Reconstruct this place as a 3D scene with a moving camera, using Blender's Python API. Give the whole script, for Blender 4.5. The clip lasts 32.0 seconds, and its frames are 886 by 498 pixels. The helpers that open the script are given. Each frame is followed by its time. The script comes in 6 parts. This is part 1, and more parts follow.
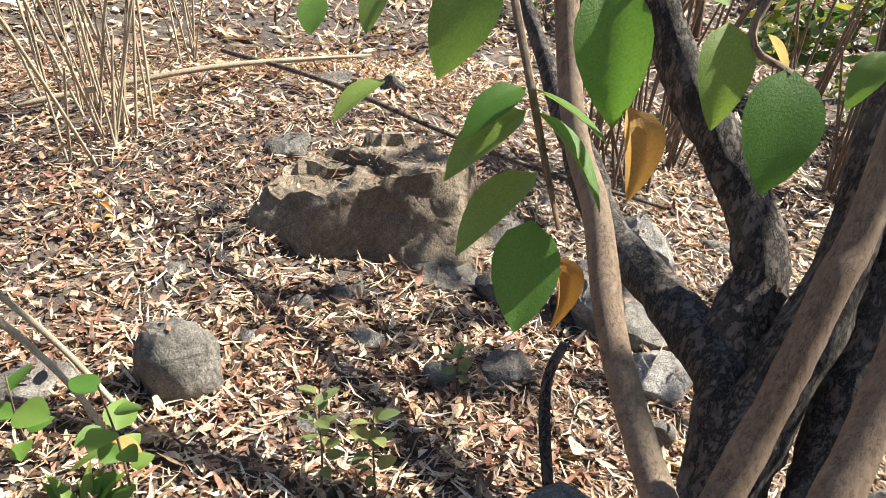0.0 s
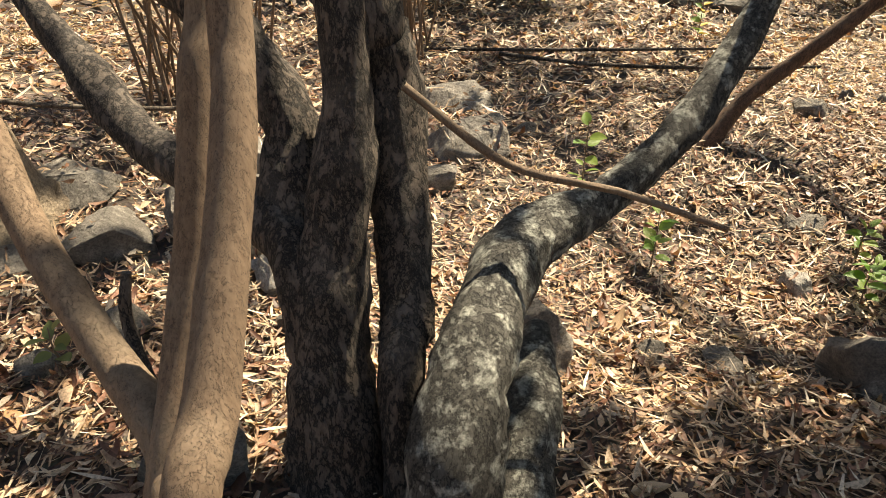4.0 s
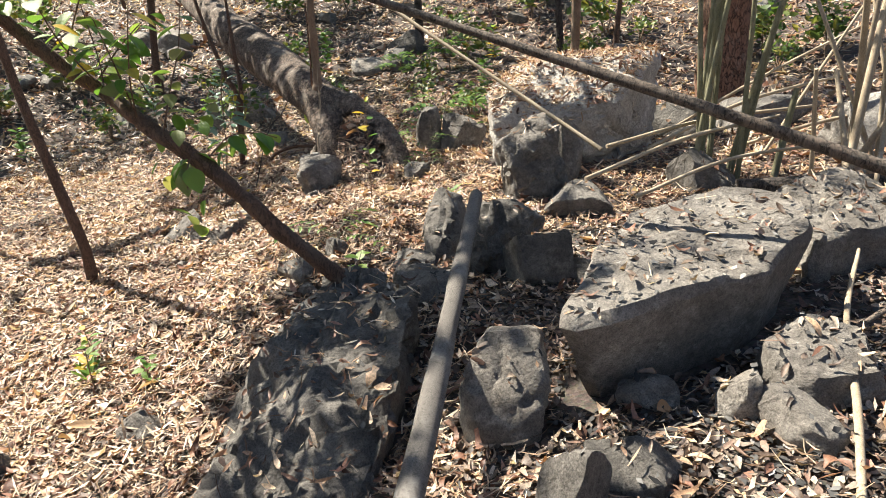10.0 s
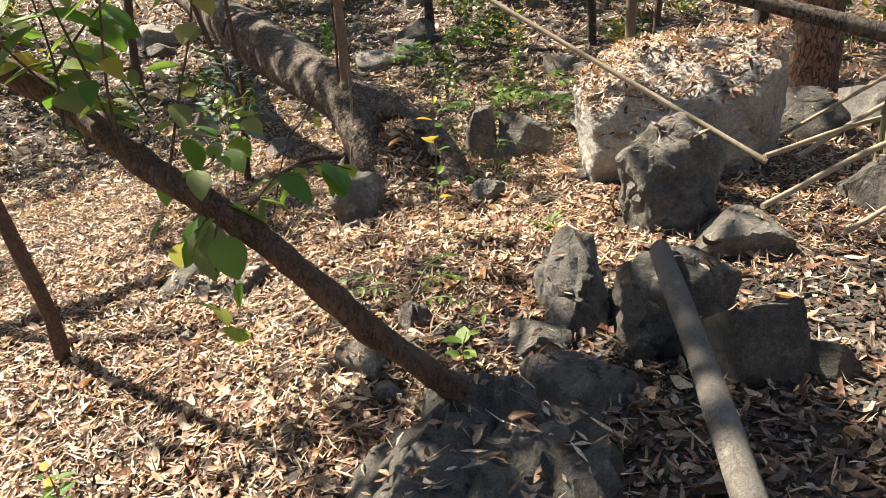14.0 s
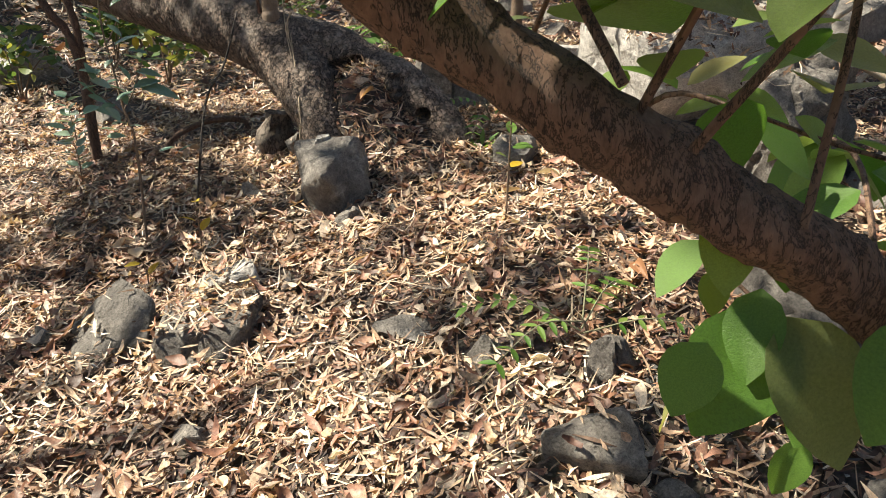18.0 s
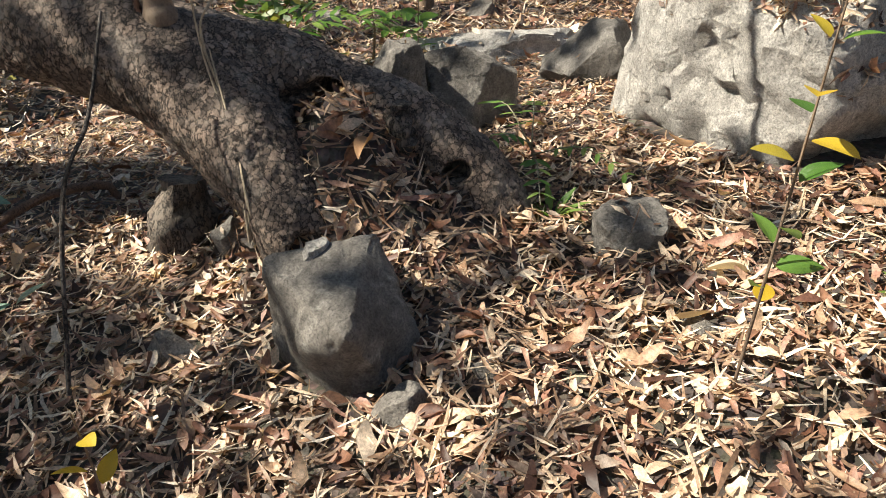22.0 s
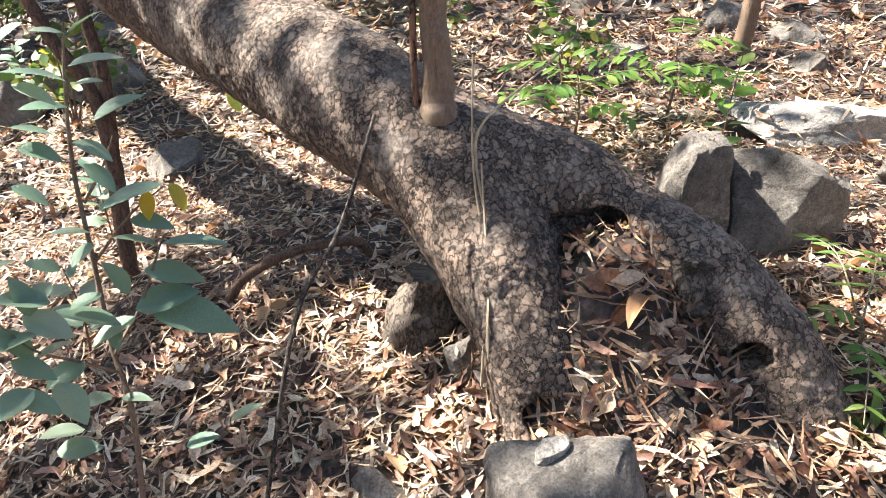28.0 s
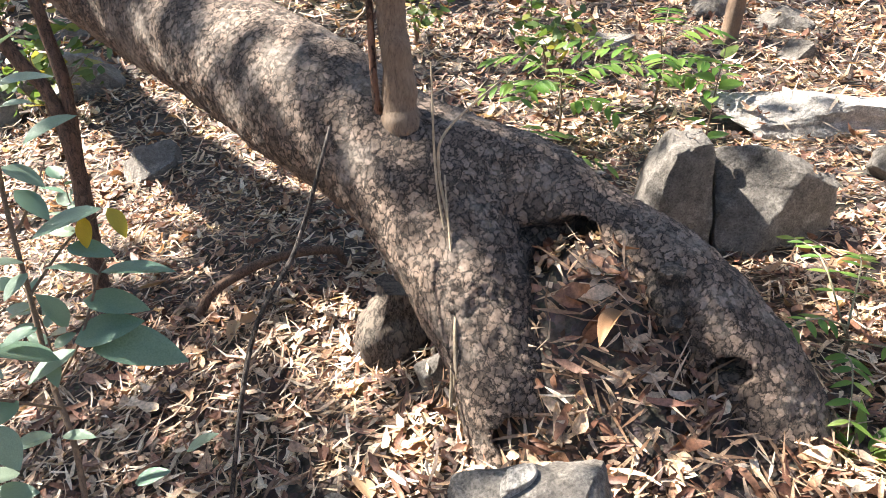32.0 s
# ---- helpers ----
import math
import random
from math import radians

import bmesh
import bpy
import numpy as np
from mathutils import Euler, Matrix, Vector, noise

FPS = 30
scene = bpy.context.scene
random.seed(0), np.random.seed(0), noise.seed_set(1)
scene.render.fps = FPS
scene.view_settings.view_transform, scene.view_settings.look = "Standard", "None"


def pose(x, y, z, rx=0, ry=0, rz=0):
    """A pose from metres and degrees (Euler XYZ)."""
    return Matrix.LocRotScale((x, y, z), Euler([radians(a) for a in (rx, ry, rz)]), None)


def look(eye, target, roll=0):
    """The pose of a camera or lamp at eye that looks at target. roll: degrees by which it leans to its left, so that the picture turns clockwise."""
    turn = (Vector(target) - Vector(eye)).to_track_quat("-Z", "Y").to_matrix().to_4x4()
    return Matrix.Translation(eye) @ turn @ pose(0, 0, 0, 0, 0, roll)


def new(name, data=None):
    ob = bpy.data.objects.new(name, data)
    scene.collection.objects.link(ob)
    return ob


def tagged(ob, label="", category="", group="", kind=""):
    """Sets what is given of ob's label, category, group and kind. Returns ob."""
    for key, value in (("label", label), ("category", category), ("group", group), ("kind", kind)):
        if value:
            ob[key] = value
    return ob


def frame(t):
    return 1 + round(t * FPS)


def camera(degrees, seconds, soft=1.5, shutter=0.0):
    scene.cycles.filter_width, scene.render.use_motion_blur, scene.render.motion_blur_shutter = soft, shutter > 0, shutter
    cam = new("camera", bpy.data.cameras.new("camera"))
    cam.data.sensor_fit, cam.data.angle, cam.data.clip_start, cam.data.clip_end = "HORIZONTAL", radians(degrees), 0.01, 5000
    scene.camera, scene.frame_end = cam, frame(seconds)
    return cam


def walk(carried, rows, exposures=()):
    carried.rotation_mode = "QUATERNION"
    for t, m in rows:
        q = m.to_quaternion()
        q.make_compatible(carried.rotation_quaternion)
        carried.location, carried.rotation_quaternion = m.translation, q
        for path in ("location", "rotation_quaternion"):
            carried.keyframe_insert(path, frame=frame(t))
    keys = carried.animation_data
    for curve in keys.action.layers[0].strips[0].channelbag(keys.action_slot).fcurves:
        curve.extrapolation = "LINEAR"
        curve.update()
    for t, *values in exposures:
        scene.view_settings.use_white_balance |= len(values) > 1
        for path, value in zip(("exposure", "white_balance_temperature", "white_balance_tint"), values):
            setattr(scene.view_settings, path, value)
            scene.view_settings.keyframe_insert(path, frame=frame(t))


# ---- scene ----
cam = camera(63.92, 32.0, soft=0.8)
PATH = [
    (0.0, (0.055, -1.435, 1.604), (-1.487, -2.165, 0.559), 2.39),
    (0.5, (0.061, -1.404, 1.590), (-1.454, -2.123, 0.500), 0.76),
    (1.0, (0.046, -1.402, 1.577), (-1.441, -2.118, 0.448), -0.13),
    (1.5, (0.066, -1.390, 1.579), (-1.413, -2.129, 0.454), -0.73),
    (2.0, (0.070, -1.374, 1.572), (-1.439, -2.026, 0.433), -1.96),
    (2.5, (0.041, -1.343, 1.547), (-1.449, -1.869, 0.321), -2.90),
    (4.5, (-0.057, -1.096, 1.446), (-1.621, -0.707, 0.260), -0.77),
    (5.0, (-0.051, -1.020, 1.513), (-1.522, -0.394, 0.312), 1.04),
    (5.5, (-0.037, -0.922, 1.561), (-1.360, -0.020, 0.362), 1.83),
    (6.0, (-0.001, -0.869, 1.596), (-1.125, 0.285, 0.410), 2.32),
    (6.5, (-0.008, -0.811, 1.598), (-0.862, 0.659, 0.544), 3.21),
    (7.0, (-0.011, -0.779, 1.608), (-0.635, 0.842, 0.616), -0.18),
    (7.5, (-0.005, -0.682, 1.553), (-0.489, 1.017, 0.615), -1.83),
    (8.0, (0.011, -0.433, 1.501), (-0.335, 1.321, 0.605), -2.46),
    (8.5, (0.043, -0.189, 1.495), (-0.126, 1.580, 0.577), -1.67),
    (9.0, (-0.000, -0.000, 1.500), (-0.000, 1.796, 0.620), -1.03),
    (9.5, (-0.022, 0.189, 1.472), (0.046, 2.002, 0.629), -2.25),
    (10.0, (-0.024, 0.399, 1.410), (0.028, 2.225, 0.598), -1.62),
    (10.5, (0.018, 0.612, 1.359), (-0.003, 2.430, 0.525), -0.11),
    (11.0, (-0.017, 0.863, 1.307), (0.054, 2.702, 0.525), -0.96),
    (11.5, (-0.076, 1.133, 1.271), (0.144, 2.978, 0.529), -2.57),
    (12.0, (-0.133, 1.321, 1.266), (0.111, 3.159, 0.516), -1.01),
    (12.5, (-0.181, 1.456, 1.251), (-0.076, 3.290, 0.460), 0.30),
    (13.0, (-0.230, 1.537, 1.224), (-0.151, 3.346, 0.375), 1.23),
    (13.5, (-0.355, 1.612, 1.191), (-0.325, 3.441, 0.384), -0.06),
    (14.0, (-0.541, 1.708, 1.181), (-0.447, 3.526, 0.353), -2.73),
    (14.5, (-0.705, 1.794, 1.163), (-0.689, 3.618, 0.342), -2.89),
    (16.5, (-1.292, 2.412, 1.017), (-0.847, 4.151, 0.134), -2.61),
    (17.0, (-1.399, 2.584, 1.063), (-0.925, 4.280, 0.115), -1.97),
    (17.5, (-1.459, 2.812, 0.967), (-0.874, 4.515, 0.096), -1.89),
    (18.0, (-1.559, 3.008, 0.918), (-0.862, 4.609, -0.057), 0.15),
    (18.5, (-1.713, 3.270, 0.843), (-0.826, 4.774, -0.132), -0.49),
    (19.0, (-1.779, 3.454, 0.782), (-0.806, 4.923, -0.165), -1.05),
    (19.5, (-1.738, 3.693, 0.680), (-0.833, 5.147, -0.354), -1.37),
    (20.0, (-1.718, 3.856, 0.669), (-0.792, 5.322, -0.326), -2.00),
    (20.5, (-1.709, 4.080, 0.615), (-0.652, 5.431, -0.413), -1.90),
    (21.0, (-1.701, 4.277, 0.630), (-0.493, 5.527, -0.360), -2.43),
    (21.5, (-1.614, 4.460, 0.622), (-0.471, 5.769, -0.368), -2.23),
    (22.0, (-1.510, 4.634, 0.670), (-0.445, 5.980, -0.358), 0.97),
    (22.5, (-1.449, 4.825, 0.732), (-0.487, 6.206, -0.349), 2.51),
    (23.0, (-1.428, 4.952, 0.790), (-0.590, 6.366, -0.350), 3.66),
    (23.5, (-1.419, 4.995, 0.846), (-0.770, 6.544, -0.240), 3.12),
    (24.0, (-1.402, 5.022, 0.901), (-0.909, 6.659, -0.136), 4.73),
    (24.5, (-1.385, 5.025, 0.906), (-0.975, 6.686, -0.130), 3.94),
    (25.0, (-1.386, 5.031, 0.913), (-1.001, 6.690, -0.136), 3.80),
    (25.5, (-1.385, 5.035, 0.904), (-1.023, 6.698, -0.147), 3.88),
    (27.5, (-1.324, 5.075, 0.838), (-0.912, 6.727, -0.211), 1.03),
    (28.0, (-1.316, 5.080, 0.839), (-0.866, 6.716, -0.219), 0.73),
    (28.5, (-1.312, 5.079, 0.843), (-0.864, 6.725, -0.201), 0.30),
    (29.0, (-1.303, 5.082, 0.845), (-0.847, 6.726, -0.198), -0.14),
    (29.5, (-1.299, 5.085, 0.843), (-0.841, 6.729, -0.200), -0.46),
    (30.0, (-1.299, 5.087, 0.842), (-0.839, 6.728, -0.206), -0.36),
    (30.5, (-1.289, 5.097, 0.842), (-0.816, 6.730, -0.212), -0.28),
    (31.0, (-1.267, 5.119, 0.840), (-0.783, 6.741, -0.225), 0.10),
    (31.5, (-1.245, 5.133, 0.847), (-0.781, 6.756, -0.227), -0.51),
    (32.0, (-1.220, 5.148, 0.850), (-0.769, 6.767, -0.233), -0.39),
]
walk(cam, [(t, look(eye, to, roll)) for t, eye, to, roll in PATH],
     exposures=[(0.0, 1.6, 6450, 6), (2.5, 1.5, 6500, 6), (4.5, 1.35, 8600, 8), (5.5, 1.28, 8400, 9), (6.5, 1.2, 7300, 5), (7.5, 1.3, 6900, 5), (9.0, 1.5, 6700, 8), (11.0, 1.66, 6700, 8), (13.0, 1.5, 7150, 9),
                (14.5, 1.5, 7150, 9), (17.0, 1.48, 6900, 6), (20.0, 1.12, 6950, 10), (21.0, 1.0, 6900, 6), (22.0, 1.28, 6650, 7), (23.5, 2.26, 6500, 11), (32.0, 2.42, 6500, 12)])

# ---- light ----
SUN = Vector((-0.505, 0.439, 0.743)).normalized()      # towards the sun
world = bpy.data.worlds.new("world")
scene.world = world
world.use_nodes = True
wn = world.node_tree.nodes
sky = wn.new("ShaderNodeTexSky")
sky.sky_type, sky.sun_disc = "NISHITA", False
sky.sun_elevation, sky.sun_rotation = math.asin(SUN.z), math.atan2(SUN.x, SUN.y)
wn["Background"].inputs["Strength"].default_value = 0.055
world.node_tree.links.new(sky.outputs[0], wn["Background"].inputs["Color"])
lamp = bpy.data.lights.new("sun", "SUN")
lamp.energy, lamp.angle, lamp.color = 5.0, radians(0.6), (1.0, 0.93, 0.82)
sun = new("sun", lamp)
sun.matrix_world = look(SUN * 40, (0, 0, 0))


# ---- lie of the land ----
SPOTS = np.array([
    (-1.18, -1.70, .07), (-1.35, -2.78, .06), (-1.97, -2.6, .0), (-1.79, -2.07, -.06), (-2.45, -3.37, .2), (-3.0, -3.5, .3),
    (-1.78, -.6, -.28), (-3.19, -.6, -.42), (-4.3, -.6, -.55), (-2.1, .53, -.49), (-1.74, .37, -.42), (-3.2, .49, -.41),
    (-2.19, 1.5, -.30), (-4.08, 2.84, -.63), (-1.1, 1.72, -.46), (-2.3, 3.3, -.74), (-2.85, 4.24, -.85), (-2.26, 4.77, -.60),
    (-4.69, 7., -.78), (-6.5, 7.2, -1.05), (-.26, .97, -.03), (.35, 1.5, .02), (-.24, 3.78, -.28), (-.76, 4.2, -.32),
    (-1.7, 5., -.64), (-.96, 5.4, -.40), (-.07, 5.44, -.32), (-.9, 6.7, -.5), (-1.4, 7.2, -.6), (.55, 5.56, -.18), (2.6, 8.0, -.5), (-1.08, .2, -.12)])


def lay(x, y):
    return np.clip(.109 * x, -.6, .35) - .0866 * np.clip(y, -4, 9) + .02


def swell(x, y):
    return np.exp(-((np.asarray(x)[..., None] - SPOTS[:, 0]) ** 2 + (np.asarray(y)[..., None] - SPOTS[:, 1]) ** 2) / 1.62)


LIFT = np.linalg.solve(swell(SPOTS[:, 0], SPOTS[:, 1]) + .15 * np.eye(len(SPOTS)), SPOTS[:, 2] - lay(SPOTS[:, 0], SPOTS[:, 1]))


HEAPS = ((-.58, 6.33, .45, .175), (-.38, 6.08, .08, .16))      # leaves piled in the root flare


def gz(x, y):
    """Height of the ground."""
    heaps = sum(h * np.exp(-((x - a) ** 2 + (y - b) ** 2) / (2 * r * r)) for a, b, h, r in HEAPS)
    rise = .22 * np.clip(np.hypot(x + 1, y - 3) - 9.5, 0, 60)      # the ground climbs all round the clearing
    return lay(x, y) + swell(x, y) @ LIFT + heaps + rise

# ---- materials ----
def material(name):
    m = bpy.data.materials.new(name)
    m.use_nodes = True
    return m, m.node_tree.nodes, m.node_tree.links, m.node_tree.nodes["Principled BSDF"]


def ramp(nodes, stops):
    r = nodes.new("ShaderNodeValToRGB")
    el = r.color_ramp.elements
    while len(el) < len(stops):
        el.new(0.5)
    for e, (p, c) in zip(el, stops):
        e.position, e.color = p, (*c, 1)
    return r


def tex(nodes, links, kind, scale, detail=6, rough=0.6, stretch=(1, 1, 1), obj=True):
    co = nodes.new("ShaderNodeTexCoord")
    mp = nodes.new("ShaderNodeMapping")
    mp.inputs["Scale"].default_value = stretch
    links.new(co.outputs["Object" if obj else "Generated"], mp.inputs[0])
    n = nodes.new("ShaderNodeTex" + kind)
    n.inputs["Scale"].default_value = scale
    if kind == "Noise":
        n.inputs["Detail"].default_value, n.inputs["Roughness"].default_value = detail, rough
    links.new(mp.outputs[0], n.inputs["Vector"])
    return n


def mix(nodes, links, fac, a, b, mode="MIX"):
    m = nodes.new("ShaderNodeMix")
    m.data_type, m.blend_type = "RGBA", mode
    for sock, val in ((m.inputs[0], fac), (m.inputs[6], a), (m.inputs[7], b)):
        if hasattr(val, "is_output"):
            links.new(val, sock)
        elif isinstance(val, tuple):
            sock.default_value = (*val, 1)
        else:
            sock.default_value = val
    return m.outputs[2]


def bump(nodes, links, height, strength, dist, bsdf, under=None):
    b = nodes.new("ShaderNodeBump")
    b.inputs["Strength"].default_value, b.inputs["Distance"].default_value = strength, dist
    links.new(height, b.inputs["Height"])
    if under:
        links.new(under, b.inputs["Normal"])
    links.new(b.outputs[0], bsdf.inputs["Normal"])
    return b.outputs[0]


def stone(name, dark, light, lichen, much):
    m, n, l, b = material(name)
    big, fine, grit = tex(n, l, "Noise", 3.5, 8, .65), tex(n, l, "Noise", 38, 8, .7), tex(n, l, "Noise", 160, 4, .7)
    c1 = ramp(n, [(.3, dark), (.52, tuple((a + c) / 2 for a, c in zip(dark, light))), (.72, light)])
    l.new(big.outputs[0], c1.inputs[0])
    spot = ramp(n, [(.56, (0, 0, 0)), (.68, (1, 1, 1))])
    l.new(tex(n, l, "Noise", 9, 8, .7).outputs[0], spot.inputs[0])
    sc = n.new("ShaderNodeMath")
    sc.operation, sc.inputs[1].default_value = "MULTIPLY", much
    l.new(spot.outputs[0], sc.inputs[0])
    c2 = mix(n, l, sc.outputs[0], c1.outputs[0], lichen)
    g = ramp(n, [(.3, (.4, .4, .4)), (.7, (1.3, 1.3, 1.3))])
    l.new(fine.outputs[0], g.inputs[0])
    c3 = mix(n, l, .8, c2, g.outputs[0], "MULTIPLY")
    sp = ramp(n, [(.36, (.5, .5, .5)), (.5, (1, 1, 1)), (.66, (1.35, 1.33, 1.3))])
    l.new(grit.outputs[0], sp.inputs[0])
    c3 = mix(n, l, .8, c3, sp.outputs[0], "MULTIPLY")
    rnd = n.new("ShaderNodeObjectInfo")
    hs = n.new("ShaderNodeHueSaturation")
    vr = n.new("ShaderNodeMapRange")
    vr.inputs[3].default_value, vr.inputs[4].default_value = .75, 1.25
    l.new(rnd.outputs["Random"], vr.inputs[0])
    l.new(vr.outputs[0], hs.inputs["Value"])
    l.new(c3, hs.inputs["Color"])
    l.new(hs.outputs[0], b.inputs["Base Color"])
    b.inputs["Roughness"].default_value = .82
    crack = tex(n, l, "Voronoi", 5.5)
    crack.feature = "DISTANCE_TO_EDGE"
    cr = ramp(n, [(0, (0, 0, 0)), (.05, (1, 1, 1))])
    l.new(crack.outputs[0], cr.inputs[0])
    u = bump(n, l, big.outputs[0], .5, .03, b)
    u = bump(n, l, cr.outputs[0], .5, .015, b, u)
    u = bump(n, l, fine.outputs[0], .9, .03, b, u)
    bump(n, l, grit.outputs[0], .7, .006, b, u)
    return m


def bark(name, deep, ridge, pale, scale, crack, relief, much=.3, stretch=(1, 1, .35), spot=7, warp_by=.12, mottle=0.0):
    m, n, l, b = material(name)
    cell = tex(n, l, "Voronoi", scale, stretch=stretch)
    cell.feature = "DISTANCE_TO_EDGE"
    warp = tex(n, l, "Noise", scale * .7, 6, .7, stretch)
    add = n.new("ShaderNodeMix")
    add.data_type = "VECTOR"
    add.inputs[0].default_value = warp_by
    l.new(cell.inputs["Vector"].links[0].from_socket, add.inputs[4])
    l.new(warp.outputs[1], add.inputs[5])
    l.new(add.outputs[1], cell.inputs["Vector"])
    cr = ramp(n, [(crack * .25, (0, 0, 0)), (crack, (1, 1, 1))])
    l.new(cell.outputs[0], cr.inputs[0])
    fine, blot = tex(n, l, "Noise", scale * 3, 8, .75, stretch), tex(n, l, "Noise", spot, 8, .7)
    c1 = ramp(n, [(.3, deep), (.7, ridge)])
    l.new(fine.outputs[0], c1.inputs[0])
    tone = c1.outputs[0]
    if mottle:
        flake = n.new("ShaderNodeTexVoronoi")
        flake.inputs["Scale"].default_value = scale
        l.new(add.outputs[1], flake.inputs["Vector"])
        shade = ramp(n, [(.1, (1 - mottle,) * 3), (.9, (1 + mottle, 1 + mottle * .95, 1 + mottle * .9))])
        l.new(flake.outputs["Color"], shade.inputs[0])
        tone = mix(n, l, 1.0, tone, shade.outputs[0], "MULTIPLY")
    c2 = mix(n, l, cr.outputs[0], tuple(v * .3 for v in deep), tone)
    sp = ramp(n, [(.5, (0, 0, 0)), (.66, (1, 1, 1))])
    l.new(blot.outputs[0], sp.inputs[0])
    sc = n.new("ShaderNodeMath")
    sc.operation, sc.inputs[1].default_value = "MULTIPLY", much
    l.new(sp.outputs[0], sc.inputs[0])
    l.new(mix(n, l, sc.outputs[0], c2, pale), b.inputs["Base Color"])
    b.inputs["Roughness"].default_value = .85
    u = bump(n, l, cr.outputs[0], .8, relief, b)
    bump(n, l, fine.outputs[0], .6, relief * .6, b, u)
    return m


def foliage(name, stops, thin=.35, island=True, gloss=.45, patch=0.0, grain=(45, .72, 1.15)):
    m, n, l, b = material(name)
    r = ramp(n, stops)
    if island:
        g = n.new("ShaderNodeNewGeometry")
        l.new(g.outputs["Random Per Island"], r.inputs[0])
    else:
        o = n.new("ShaderNodeObjectInfo")
        l.new(o.outputs["Random"], r.inputs[0])
    v = tex(n, l, "Noise", grain[0], 5, .7)
    k = ramp(n, [(.32, (grain[1],) * 3), (.68, (grain[2],) * 3)])
    l.new(v.outputs[0], k.inputs[0])
    col = mix(n, l, .85, r.outputs[0], k.outputs[0], "MULTIPLY")
    if patch:
        pn = tex(n, l, "Noise", 1.3, 6, .65)
        pr = ramp(n, [(.36, (.62, .5, .42)), (.52, (1, .96, .9)), (.66, (1.1, 1.08, 1.05))])
        l.new(pn.outputs[0], pr.inputs[0])
        col = mix(n, l, patch, col, pr.outputs[0], "MULTIPLY")
    l.new(col, b.inputs["Base Color"])
    b.inputs["Roughness"].default_value = gloss
    bump(n, l, v.outputs[0], .35, .004, b)
    t = n.new("ShaderNodeBsdfTranslucent")
    l.new(mix(n, l, 1.0, col, (1.25, 1.2, .8), "MULTIPLY"), t.inputs[0])
    s = n.new("ShaderNodeMixShader")
    s.inputs[0].default_value = thin
    l.new(b.outputs[0], s.inputs[1])
    l.new(t.outputs[0], s.inputs[2])
    l.new(s.outputs[0], n["Material Output"].inputs[0])
    return m


def earth():
    m, n, l, b = material("soil")
    big, mid, fine = tex(n, l, "Noise", .9, 6, .6), tex(n, l, "Noise", 14, 8, .7), tex(n, l, "Voronoi", 55)
    c1 = ramp(n, [(.3, (.025, .015, .01)), (.5, (.075, .044, .027)), (.7, (.19, .12, .075))])
    l.new(mid.outputs[0], c1.inputs[0])
    c2 = mix(n, l, .3, c1.outputs[0], fine.outputs["Color"], "OVERLAY")
    hs = n.new("ShaderNodeHueSaturation")
    hs.inputs["Saturation"].default_value = .55
    l.new(c2, hs.inputs["Color"])
    k = ramp(n, [(.35, (.7, .7, .7)), (.65, (1.1, 1.1, 1.1))])
    l.new(big.outputs[0], k.inputs[0])
    l.new(mix(n, l, 1.0, hs.outputs[0], k.outputs[0], "MULTIPLY"), b.inputs["Base Color"])
    b.inputs["Roughness"].default_value = .95
    u = bump(n, l, mid.outputs[0], .7, .03, b)
    bump(n, l, fine.outputs["Distance"], .5, .01, b, u)
    return m


